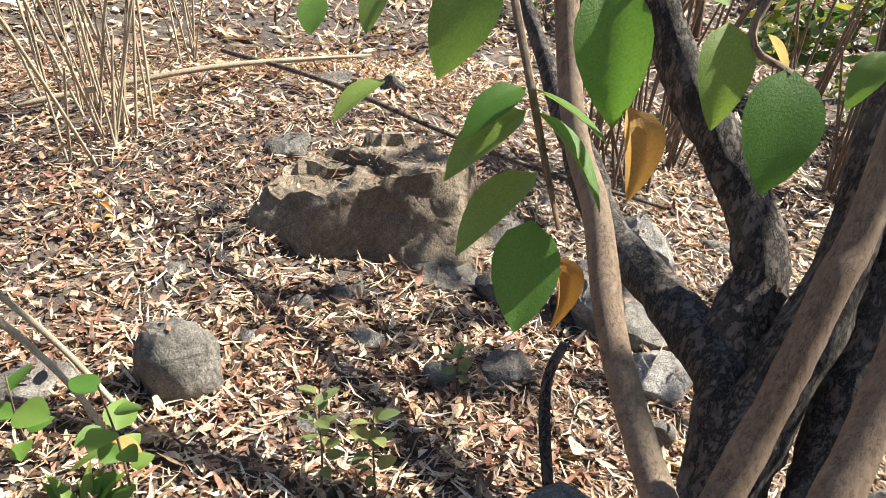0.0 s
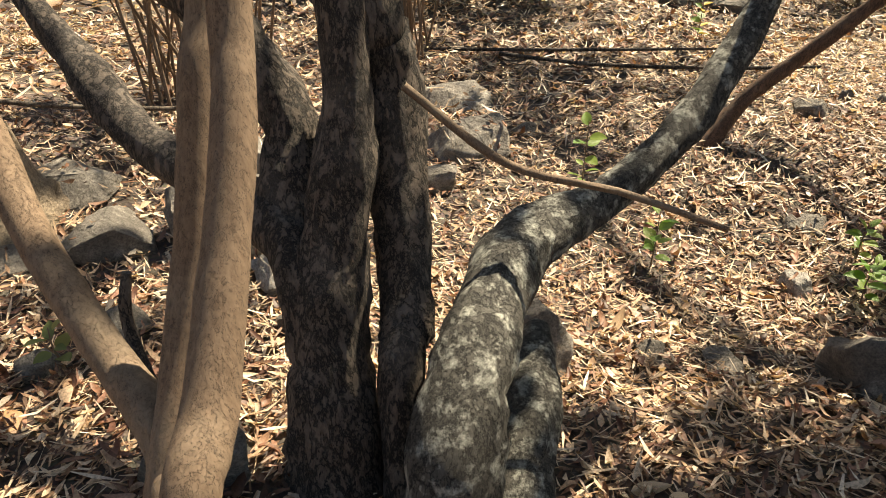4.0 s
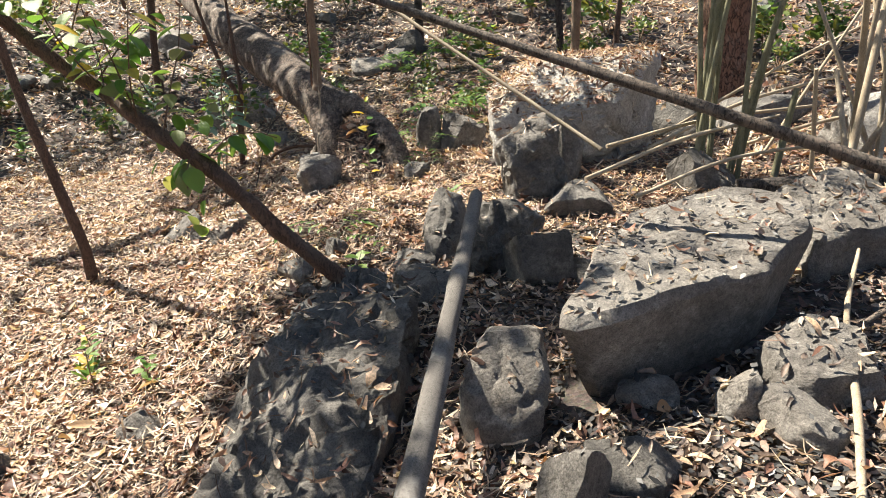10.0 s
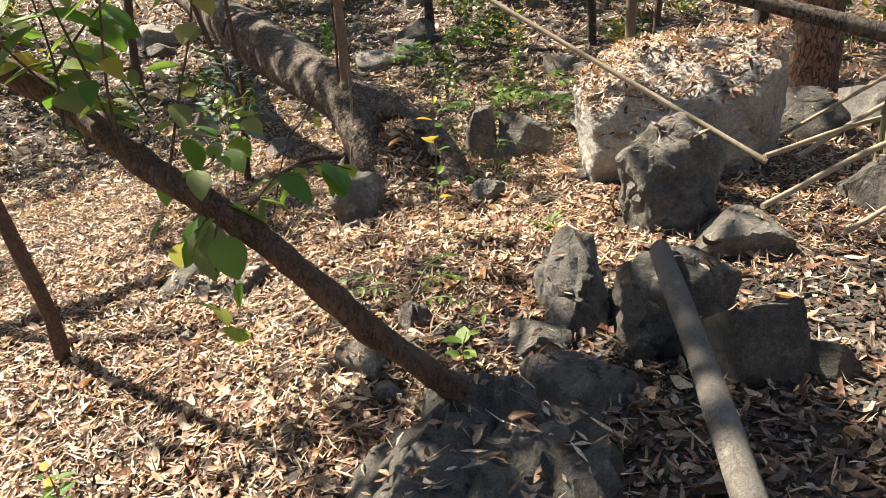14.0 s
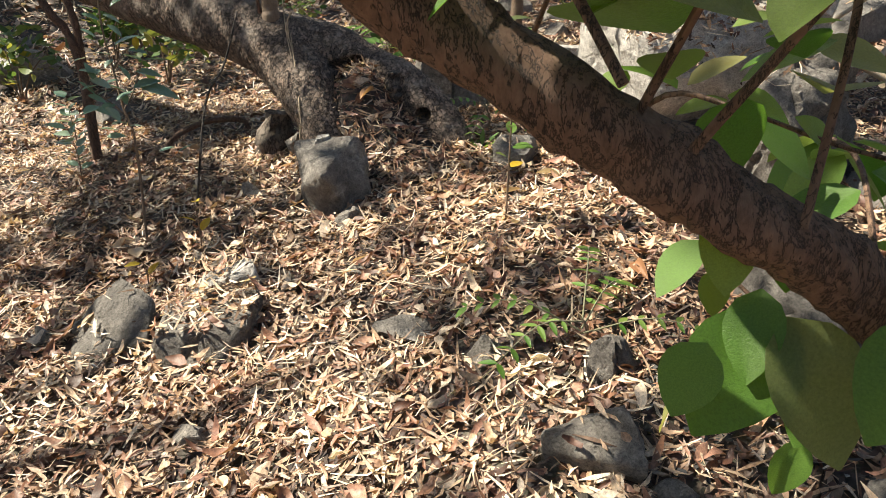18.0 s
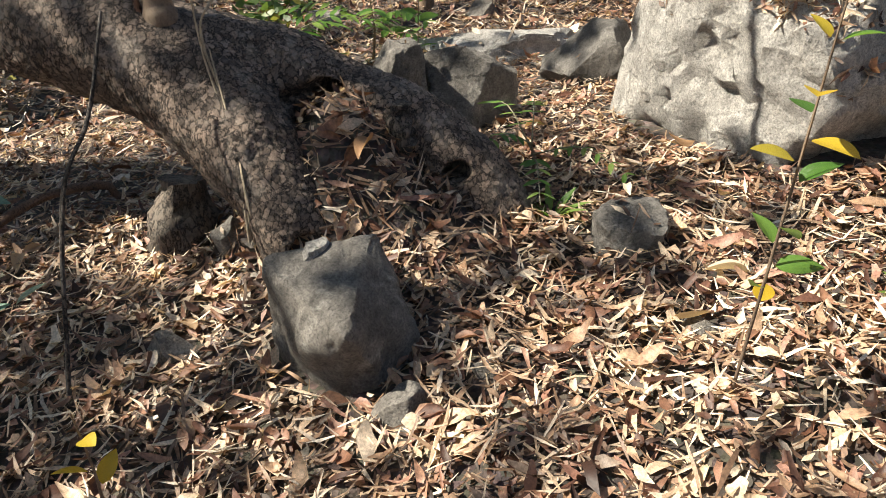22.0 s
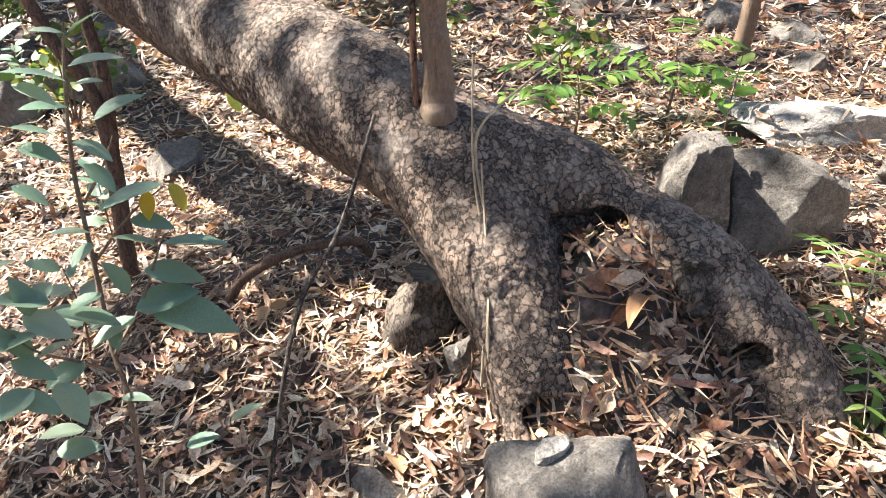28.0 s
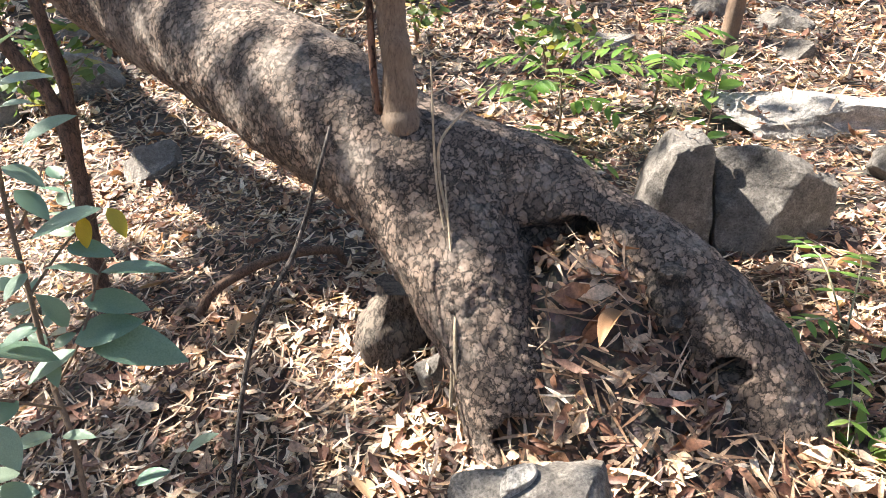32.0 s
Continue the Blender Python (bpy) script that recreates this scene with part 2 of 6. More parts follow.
M = {
    "soil": earth(),
    "grey": stone("grey_stone", (.13, .115, .10), (.37, .34, .30), (.52, .49, .44), .6),
    "dark": stone("dark_stone", (.085, .078, .07), (.25, .23, .205), (.4, .38, .34), .45),
    "pale": stone("pale_stone", (.30, .28, .255), (.56, .53, .485), (.68, .65, .61), .6),
    "warm": stone("warm_stone", (.16, .12, .085), (.36, .29, .21), (.5, .45, .38), .6),
    "bark_dark": bark("dark_cracked_bark", (.045, .036, .03), (.17, .135, .11), (.27, .245, .22), 34, .16, .014, .3),
    "bark_plate": bark("plated_bark", (.085, .062, .048), (.30, .225, .175), (.46, .40, .34), 52, .1, .026, .5, (1, 1, .8), 6, .055, .5),
    "bark_moss": bark("lichened_bark", (.03, .028, .025), (.11, .105, .09), (.5, .51, .45), 40, .1, .01, .9, (1, 1, .5), 22),
    "bark_tan": bark("smooth_tan_bark", (.13, .085, .055), (.27, .19, .13), (.33, .27, .2), 60, .03, .002, .4, (1, 1, .2)),
    "bark_brown": bark("brown_bark", (.09, .05, .032), (.22, .13, .085), (.3, .22, .16), 45, .07, .005, .25),
    "bark_red": bark("reddish_flaking_bark", (.10, .045, .025), (.30, .16, .10), (.42, .32, .24), 22, .08, .012, .35),
    "bark_grey": bark("grey_brown_bark", (.06, .045, .035), (.2, .155, .12), (.3, .27, .22), 35, .08, .007, .35),
    "wood_grey": bark("weathered_grey_wood", (.08, .072, .064), (.26, .235, .21), (.4, .38, .35), 70, .05, .003, .5, (1, 1, .15)),
    "char": bark("rotten_red_wood", (.03, .012, .008), (.14, .05, .03), (.2, .11, .07), 30, .1, .01, .3, (1, 1, .2)),
    "cane": bark("green_grey_cane", (.13, .125, .07), (.26, .25, .15), (.4, .38, .3), 40, .02, .001, .4, (1, 1, .1)),
    "straw": bark("dry_straw_cane", (.26, .2, .13), (.5, .41, .29), (.62, .55, .44), 60, .02, .001, .4, (1, 1, .1)),
    "litter": foliage("dry_leaf_litter", [(0, (.05, .026, .018)), (.18, (.16, .075, .05)), (.34, (.30, .16, .10)), (.46, (.42, .235, .18)), (.58, (.48, .32, .21)), (.72, (.66, .48, .34)), (.86, (.76, .62, .47)), (.95, (.80, .70, .58)), (1, (.22, .16, .125))], .22, True, .5, .8, (110, .42, 1.35)),
    "litter_grey": foliage("faded_leaf_litter", [(0, (.05, .035, .028)), (.25, (.14, .10, .078)), (.5, (.27, .21, .17)), (.8, (.47, .41, .35)), (1, (.2, .1, .07))], .18, True, .5, .8, (110, .42, 1.35)),
    "straws": foliage("straw_litter", [(0, (.12, .07, .045)), (.35, (.36, .24, .155)), (.65, (.62, .485, .35)), (1, (.86, .77, .65))], .18, True, .45, .8, (110, .42, 1.35)),
    "crumb": foliage("crumbled_leaf", [(0, (.035, .02, .013)), (.4, (.15, .083, .05)), (.7, (.36, .23, .15)), (1, (.66, .53, .40))], .15, True, .6, .8, (110, .42, 1.35)),
    "cinder": foliage("charcoal_bits", [(0, (.012, .012, .012)), (.6, (.035, .034, .033)), (.9, (.09, .088, .085)), (1, (.4, .39, .37))], .05, True, .7),
    "dry": foliage("large_dry_leaf", [(0, (.28, .13, .06)), (.4, (.46, .27, .14)), (.75, (.6, .42, .26)), (1, (.68, .56, .42))], .25, False, .5),
    "canopy": foliage("canopy_leaf", [(0, (.04, .09, .02)), (.6, (.07, .14, .03)), (1, (.14, .17, .04))], .3),
    "green": foliage("green_leaf", [(0, (.08, .19, .03)), (.5, (.14, .27, .05)), (1, (.24, .34, .08))], .5, False, .38),
    "pale_leaf": foliage("pale_green_leaf", [(0, (.14, .19, .07)), (.6, (.22, .26, .09)), (1, (.36, .33, .12))], .4, False, .5),
    "bluish": foliage("glossy_green_leaf", [(0, (.14, .24, .17)), (.6, (.21, .31, .23)), (1, (.30, .38, .29))], .3, False, .24),
    "yellow": foliage("yellow_leaf", [(0, (.45, .30, .02)), (.6, (.56, .40, .03)), (1, (.36, .33, .05))], .4, False, .45),
    "orange": foliage("withered_orange_leaf", [(0, (.36, .17, .035)), (1, (.50, .28, .08))], .35, False, .6),
    "weed": foliage("small_green_leaf", [(0, (.05, .10, .025)), (.5, (.10, .17, .04)), (.8, (.2, .24, .06)), (1, (.38, .33, .06))], .4),
}

# ---- builders ----
def mesh_of(name, verts, faces, mat, smooth=True, sharp=None):
    me = bpy.data.meshes.new(name)
    me.from_pydata([tuple(v) for v in verts], [], faces)
    me.materials.append(mat)
    if smooth:
        me.polygons.foreach_set("use_smooth", [True] * len(me.polygons))
        if sharp:
            me.set_sharp_from_angle(angle=radians(sharp))
    me.update()
    return me


def holder(name, at, label, category, group="", kind=""):
    e = new(name)
    e.location = at
    return tagged(e, label, category, group, kind)


def under(name, me, parent, label=""):
    """A mesh as a part; its points are given in the parent's own space."""
    ob = new(name, me)
    ob.parent = parent
    return tagged(ob, label)


def spline(points, n):
    """Catmull-Rom through the points, n pieces between two of them."""
    p = np.array(points, float)
    p = np.vstack([2 * p[0] - p[1], p, 2 * p[-1] - p[-2]])
    out = []
    for i in range(1, len(p) - 2):
        for s in np.linspace(0, 1, n, endpoint=False):
            a, b, c, d = p[i - 1:i + 3]
            out.append(.5 * (2 * b + (c - a) * s + (2 * a - 5 * b + 4 * c - d) * s * s + (3 * b - a - 3 * c + d) * s ** 3))
    out.append(p[-2])
    return np.array(out)


def tube_mesh(name, points, radii, mat, sides=10, n=6, rough=.08, seed=0, origin=(0, 0, 0), squash=1.0, hollow=False, plates=None, dents=()):
    """A tapered limb along the points; rough: how uneven its girth is; plates: (size, depth) of its bark scales; dents: (centre, radius, depth) of hollows."""
    rng = np.random.default_rng(seed)
    c = spline(points, n) - np.array(origin, float)
    r = np.interp(np.linspace(0, 1, len(c)), np.linspace(0, 1, len(radii)), radii)
    tan = np.gradient(c, axis=0)
    tan /= np.linalg.norm(tan, axis=1)[:, None] + 1e-9
    side = np.cross(tan[0], (.31, .17, .93) if abs(tan[0][2]) < .9 else (1, 0, 0))
    side /= np.linalg.norm(side)
    verts, faces, ph = [], [], rng.random(4) * 6.3
    turn = min(1, 7 / n)
    ang = np.linspace(0, 2 * math.pi, sides, endpoint=False)
    for i in range(len(c)):
        side = side - tan[i] * (side @ tan[i])
        side /= np.linalg.norm(side)
        up = np.cross(tan[i], side)
        wob = 1 + rough * (.6 * np.sin(2 * ang + ph[0] + i * .35 * turn) + .5 * np.sin(3 * ang + ph[1] - i * .5 * turn) + .5 * math.sin(i * .9 * turn + ph[2])) \
            + rough * .5 * turn * rng.standard_normal(sides)
        ring = c[i] + r[i] * wob[:, None] * (np.cos(ang)[:, None] * side + squash * np.sin(ang)[:, None] * up)
        verts.extend(ring)
    if plates or dents:
        v = np.array(verts)
        inward = np.repeat(c, sides, 0) - v
        inward /= np.linalg.norm(inward, axis=1)[:, None] + 1e-9
        push = np.zeros(len(v))
        if plates:
            for i, p in enumerate(v):
                q = Vector(p) / plates[0]
                q += .5 * noise.noise_vector(q * .7)
                d = noise.voronoi(q)[0]
                push[i] = plates[1] * ((1 - min(1, (d[1] - d[0]) / .25)) + 1.2 * noise.noise(q * .3))
        for at, wide, deep in dents:
            far = np.linalg.norm(v + np.array(origin) - np.array(at), axis=1) / wide
            push += deep * np.clip(1.6 * (1 - far), 0, 1)
        verts = list(v + inward * push[:, None])
    for i in range(len(c) - 1):
        for k in range(sides):
            a, b = i * sides + k, i * sides + (k + 1) % sides
            faces.append((a, b, b + sides, a + sides))
    if not hollow:
        faces.append(tuple(range(sides))[::-1])
        faces.append(tuple(range(len(verts) - sides, len(verts))))
    return mesh_of(name, verts, faces, mat, True, 60)


def sculpt_mesh(name, limbs, hollows, mat, box, step, origin, blend=.06, plate=.034, seed=5):
    """One skin drawn over several limbs (points, radii) that flow into one another, with rotted hollows (from, to, radius) sunk into it and cracked bark plates raised on it."""
    lo, hi = np.array(box[0]), np.array(box[1])
    size = np.ceil((hi - lo) / step).astype(int)
    ax = [lo[k] + step * np.arange(size[k]) for k in range(3)]
    d = np.full(size, .3)

    def window(a, b, r):
        i0 = np.clip(((np.minimum(a, b) - r - .14 - lo) / step).astype(int), 0, size - 1)
        i1 = np.clip(((np.maximum(a, b) + r + .14 - lo) / step).astype(int) + 2, 1, size)
        cell = tuple(slice(p, q) for p, q in zip(i0, i1))
        return cell, np.stack(np.meshgrid(*[ax[k][cell[k]] for k in range(3)], indexing="ij"), -1)

    def cone(p, a, b, ra, rb):
        ab = b - a
        t = np.clip(((p - a) @ ab) / (ab @ ab), 0, 1)
        return np.linalg.norm(p - a - t[..., None] * ab, axis=-1) - (ra + (rb - ra) * t)

    for pts, radii in limbs:
        c = spline(pts, 4)
        r = np.interp(np.linspace(0, 1, len(c)), np.linspace(0, 1, len(radii)), radii)
        for a, b, ra, rb in zip(c[:-1], c[1:], r[:-1], r[1:]):
            cell, p = window(a, b, max(ra, rb))
            e, k = cone(p, a, b, ra, rb), blend
            h = np.clip(.5 + .5 * (d[cell] - e) / k, 0, 1)
            d[cell] = d[cell] + (e - d[cell]) * h - k * h * (1 - h) * (.35 if pts is limbs[0][0] else 1)
    for a, b, r in hollows:
        a, b = np.array(a), np.array(b)
        cell, p = window(a, b, r)
        ragged = np.sin(p[..., 0] * 41 + p[..., 2] * 23) + np.sin(p[..., 1] * 57 - p[..., 0] * 19) + np.sin(p[..., 2] * 71 + p[..., 1] * 31)
        d[cell] = np.maximum(d[cell], -cone(p, a, b, r, r * .8) - r * .13 * ragged)
    # a skin of quads where the sign changes
    inside = d < 0
    corner = [(i, j, k) for i in (0, 1) for j in (0, 1) for k in (0, 1)]
    view = lambda m, o: m[o[0]:m.shape[0] - 1 + o[0], o[1]:m.shape[1] - 1 + o[1], o[2]:m.shape[2] - 1 + o[2]]
    total = sum(view(inside, o).astype(int) for o in corner)
    cells = np.argwhere((total > 0) & (total < 8))
    acc, cnt = np.zeros((len(cells), 3)), np.zeros(len(cells))
    val = {o: d[tuple((cells + o).T)] for o in corner}
    for o in corner:
        for k in range(3):
            if o[k] == 0:
                q = tuple(v + (m == k) for m, v in enumerate(o))
                cross = (val[o] < 0) != (val[q] < 0)
                t = val[o][cross] / (val[o][cross] - val[q][cross])
                acc[cross] += np.array(o) + t[:, None] * np.eye(3)[k]
                cnt[cross] += 1
    verts = lo + (cells + acc / cnt[:, None]) * step
    index = np.full(d.shape, -1)
    index[tuple(cells.T)] = np.arange(len(cells))
    faces = []
    for k in range(3):
        m, n = (k + 1) % 3, (k + 2) % 3
        a = np.take(inside, range(size[k] - 1), k)
        b = np.take(inside, range(1, size[k]), k)
        at = np.argwhere(a != b)
        at = at[(at[:, m] > 0) & (at[:, n] > 0) & (at[:, m] < size[m] - 1) & (at[:, n] < size[n] - 1)]
        em, en = np.eye(3, dtype=int)[m], np.eye(3, dtype=int)[n]
        quad = np.stack([index[tuple((at - em - en).T)], index[tuple((at - en).T)], index[tuple(at.T)], index[tuple((at - em).T)]], 1)
        flip = ~a[tuple(at.T)]
        quad[flip] = quad[flip][:, ::-1]
        faces.append(quad)
    faces = np.concatenate(faces)
    faces = faces[(faces >= 0).all(1)]
    grad = np.stack(np.gradient(d), -1)[tuple(cells.T)]
    grad /= np.linalg.norm(grad, axis=1)[:, None] + 1e-9
    push = np.empty(len(verts))
    for i, p in enumerate(verts):
        q = Vector(p) / plate
        q += .45 * noise.noise_vector(q * .6)
        v = noise.voronoi(q)[0]
        big = Vector(p)
        push[i] = .0035 * min(1, (v[1] - v[0]) / .28) + .012 * noise.noise(big * 5) + .006 * noise.noise(big * 13) + .003 * noise.noise(big * 60)
    verts = verts + grad * push[:, None] - np.array(origin)
    return mesh_of(name, verts, faces.tolist(), mat)


ROCKS = []


def chunk(kind, corners, seed, label, rough=.02, edge=.035, leafy=.1, soft=2):
    """A block of stone with those corners, its edges worn round and its faces pitted."""
    bm = bmesh.new()
    for c in corners:
        bm.verts.new(c)
    bmesh.ops.convex_hull(bm, input=list(bm.verts))
    loose = [v for v in bm.verts if not v.link_faces]
    bmesh.ops.delete(bm, geom=loose, context="VERTS")
    for _ in range(6):
        long = [e for e in bm.edges if e.calc_length() > edge * 1.5]
        if not long:
            break
        bmesh.ops.subdivide_edges(bm, edges=long, cuts=1)
        bmesh.ops.triangulate(bm, faces=bm.faces[:])
    for _ in range(soft):
        bmesh.ops.smooth_vert(bm, verts=bm.verts[:], factor=.5, use_axis_x=True, use_axis_y=True, use_axis_z=True)
    bm.normal_update()
    off = Vector((seed * 1.7, seed * .3, 0))
    for v in bm.verts:
        p = v.co + off
        crack = noise.voronoi(p * 4.5 + .35 * noise.noise_vector(p * 3))[0]
        v.co += v.normal * rough * (1.2 * noise.noise(p * 3.2) + .8 * noise.noise(p * 8) + .5 * noise.noise(p * 19) + .35 * noise.noise(p * 42) - .8 * max(0, 1 - (crack[1] - crack[0]) / .12))
    foot = np.array(corners)
    at = Vector((foot[:, 0].mean(), foot[:, 1].mean(), foot[:, 2].min()))
    bmesh.ops.translate(bm, verts=bm.verts[:], vec=-at)
    me = bpy.data.meshes.new("boulder")
    bm.to_mesh(me)
    bm.free()
    me.materials.append(M[kind])
    me.polygons.foreach_set("use_smooth", [True] * len(me.polygons))
    me.set_sharp_from_angle(angle=radians(40))
    ob = new("boulder", me)
    ob.location = at
    tagged(ob, label, "boulder", "stones on the forest floor")
    ROCKS.append((ob, leafy))
    return ob


def rock_mesh(name, w, d, h, seed, mat, cuts=11, power=3.4, level=3, rough=.09, planes=(), deep=.5):
    """A boulder of that width, depth and height about its middle: a rounded block, chipped along random planes."""
    rng = np.random.default_rng(seed)
    bm = bmesh.new()
    bmesh.ops.create_icosphere(bm, subdivisions=level, radius=1)
    v = np.array([q.co for q in bm.verts])
    v /= (np.abs(v) ** power).sum(1)[:, None] ** (1 / power)
    for nx, ny, nz, o in planes:
        nn = np.array((nx, ny, nz), float)
        nn /= np.linalg.norm(nn)
        v -= np.maximum(0, v @ nn - o)[:, None] * nn
    for _ in range(cuts):
        nn = rng.standard_normal(3)
        nn[2] = nn[2] * .8 + .3
        nn /= np.linalg.norm(nn)
        v -= np.maximum(0, v @ nn - rng.uniform(deep, .9))[:, None] * nn
    off = rng.random(3) * 50
    for i, q in enumerate(bm.verts):
        p = Vector(v[i] + off)
        s = 1 + rough * (noise.noise(p * 1.7) + .55 * noise.noise(p * 4.3) + (.35 * noise.noise(p * 10) + .2 * noise.noise(p * 21) if level > 3 else .3 * noise.noise(p * 9)))
        q.co = Vector(v[i] * s * (w / 2, d / 2, h / 2))
    me = bpy.data.meshes.new(name)
    bm.to_mesh(me)
    bm.free()
    me.materials.append(mat)
    me.polygons.foreach_set("use_smooth", [True] * len(me.polygons))
    me.set_sharp_from_angle(angle=radians(38))
    return me


def slab_mesh(name, outline, top, foot, seed, mat, rough=.03, undercut=.2, ledges=.02, sides=84):
    """A flat-topped boulder: corners of its plan, the height of its top as (z, slope along x, slope along y) about its middle, the height of its foot."""
    rng = np.random.default_rng(seed)
    o = np.array(outline, float)
    mid = o.mean(0)
    ang = np.linspace(0, 2 * math.pi, sides, endpoint=False)
    rad = np.full(sides, .05)
    for a, b in zip(o, np.roll(o, -1, 0)):
        e = b - a
        for k, t in enumerate(ang):
            w = np.array((math.cos(t), math.sin(t)))
            den = w[0] * e[1] - w[1] * e[0]
            if abs(den) > 1e-9:
                r = ((a - mid)[0] * e[1] - (a - mid)[1] * e[0]) / den
                s = ((a - mid)[0] * w[1] - (a - mid)[1] * w[0]) / den
                if r > 0 and -1e-6 <= s <= 1.000001:
                    rad[k] = max(rad[k], r)
    rad = (rad * 2 + np.roll(rad, 1) + np.roll(rad, -1)) / 4
    rings = [(s, 0) for s in np.linspace(.06, .94, 14)] + [(.98, .012), (1, .05)] + [(1 - undercut * f, f) for f in np.linspace(.14, 1, 11)]
    off = Vector(rng.random(3) * 60)
    verts = [(mid[0], mid[1], top[0])]
    for s, f in rings:
        for t, r in zip(ang, rad):
            x, y = mid[0] + r * s * math.cos(t), mid[1] + r * s * math.sin(t)
            z = top[0] + top[1] * (x - mid[0]) + top[2] * (y - mid[1])
            z += (foot - z) * f
            p = Vector((x, y, z)) * 1.0
            n1 = noise.noise_vector(p * 3.1 + off) + .5 * noise.noise_vector(p * 8 + off) + .3 * noise.noise_vector(p * 19 + off) + .15 * noise.noise_vector(p * 45 + off)
            step = ledges * math.floor(3 * (noise.noise(Vector((x * 2.2, y * 2.2, 0)) + off) + .5)) if f == 0 else 0
            p += n1 * rough
            verts.append((p.x, p.y, p.z + step))
    faces = [(0, 1 + k, 1 + (k + 1) % sides) for k in range(sides)]
    for i in range(len(rings) - 1):
        for k in range(sides):
            a, b = 1 + i * sides + k, 1 + i * sides + (k + 1) % sides
            faces.append((a, a + sides, b + sides, b))
    faces.append(tuple(range(1 + (len(rings) - 1) * sides, 1 + len(rings) * sides))[::-1])
    verts = np.array(verts) - (mid[0], mid[1], foot)
    return mesh_of(name, verts, faces, mat, True, 32), (mid[0], mid[1], foot)


def slab(kind, outline, top, foot, seed, label, rough=.03, undercut=.2, ledges=.02, leafy=.3):
    me, at = slab_mesh("boulder", outline, top, foot, seed, M[kind], rough, undercut, ledges)
    ob = new("boulder", me)
    ob.location = at
    tagged(ob, label, "boulder", "stones on the forest floor")
    ROCKS.append((ob, leafy))
    return ob


STONE_WORDS = {"grey": "weathered grey stone half sunk in dry leaf litter", "dark": "dark grey rough boulder among dry leaves",
               "pale": "pale sun-bleached stone on dry leaf litter", "warm": "brownish weathered boulder on dry leaf litter"}


def rock(kind, x, y, w, d, h, yaw, seed, label="", power=3.4, cuts=11, rough=.1, planes=(), tilt=(0, 0), sink=.35, level=0, deep=.52, leafy=.1):
    """A stone that stands h above the ground at (x, y), turned by yaw."""
    big = max(w, d, h)
    level = level or (3 if big < .2 else 4)
    full = h * (1 + sink) + .04
    me = rock_mesh("rock", w * 1.16, d * 1.16, full, seed, M[kind], cuts, power, level, rough, planes, deep)
    ob = new("boulder" if big > .45 else "rock", me)
    ob.matrix_world = pose(x, y, float(gz(x, y)) + h - full / 2, tilt[0], tilt[1], yaw)
    tagged(ob, label or STONE_WORDS[kind], "boulder" if big > .45 else "rock", "stones on the forest floor")
    ROCKS.append((ob, leafy))
    return ob


def leaf_mesh(name, mat, width=.5, fold=.12, droop=.18, toothed=0.0, parts=7):
    """A leaf one unit long from its foot at the origin along +y, with a folded midrib."""
    verts, faces = [], []
    for i in range(parts + 1):
        s = i / parts
        wd = width * .5 * math.sin(math.pi * s ** .8) ** .75 * (1 + toothed * (i % 2)) if 0 < i < parts else .012
        z = -droop * s * s
        verts += [(-wd, s, z + fold * wd * 2), (-wd * .5, s, z + fold * wd * 1.2), (0, s, z), (wd * .5, s, z + fold * wd * 1.2), (wd, s, z + fold * wd * 2)]
    for i in range(parts):
        for k in range(4):
            a = i * 5 + k
            faces.append((a, a + 1, a + 6, a + 5))
    return mesh_of(name, verts, faces, mat)


def aim(at, way, size, roll=0.0, base=(0, 0, 0)):
    """The pose of a leaf that points along way from at."""
    y = Vector(way).normalized()
    x = y.cross(Vector((0, 0, 1)))
    if x.length < .05:
        x = Vector((1, 0, 0))
    x.normalize()
    z = x.cross(y)
    m = Matrix((x, y, z)).transposed().to_4x4()
    m.translation = Vector(at) - Vector(base)
    return m @ Matrix.Rotation(radians(roll), 4, "Y") @ Matrix.Scale(size, 4)


LEAVES = {
    "green": [leaf_mesh("leaf", M["green"], w, f, d) for w, f, d in ((.62, .1, .12), (.55, .16, .25), (.7, .06, .2))],
    "pale": [leaf_mesh("leaf", M["pale_leaf"], w, f, d) for w, f, d in ((.62, .1, .15), (.7, .12, .25))],
    "round": [leaf_mesh("leaf", M["green"], w, f, d) for w, f, d in ((.82, .08, .1), (.75, .1, .22))],
    "bluish": [leaf_mesh("leaf", M["bluish"], w, f, d) for w, f, d in ((.6, .1, .12), (.54, .1, .22), (.62, .14, .08))],
    "yellow": [leaf_mesh("leaf", M["yellow"], w, f, d) for w, f, d in ((.6, .1, .2), (.55, .16, .1))],
    "orange": [leaf_mesh("leaf", M["orange"], w, f, d) for w, f, d in ((.6, .35, .35), (.5, .45, .5))],
    "narrow": [leaf_mesh("leaf", M["green"], w, f, d) for w, f, d in ((.3, .1, .15), (.26, .16, .3))],
    "dry": [leaf_mesh("leaf", M["dry"], w, f, d) for w, f, d in ((.5, .3, -.3), (.42, .5, .25), (.55, .2, .35), (.36, -.4, -.25))],
    "fern": [leaf_mesh("leaflet", M["green"], w, f, d) for w, f, d in ((.36, .08, .1), (.33, .12, .2))],
}
for kind in LEAVES.values():
    for k in kind:
        k.use_fake_user = True


def put_leaf(parent, kind, at, way, size, roll=0.0, rng=random, label="", on=None):
    """A leaf of a plant, on one of its twigs where that is given."""
    ob = new("leaf", rng.choice(LEAVES[kind]))
    ob.parent = on or parent
    ob.matrix_basis = aim(at, way, size, roll, parent.location)
    return tagged(ob, label)


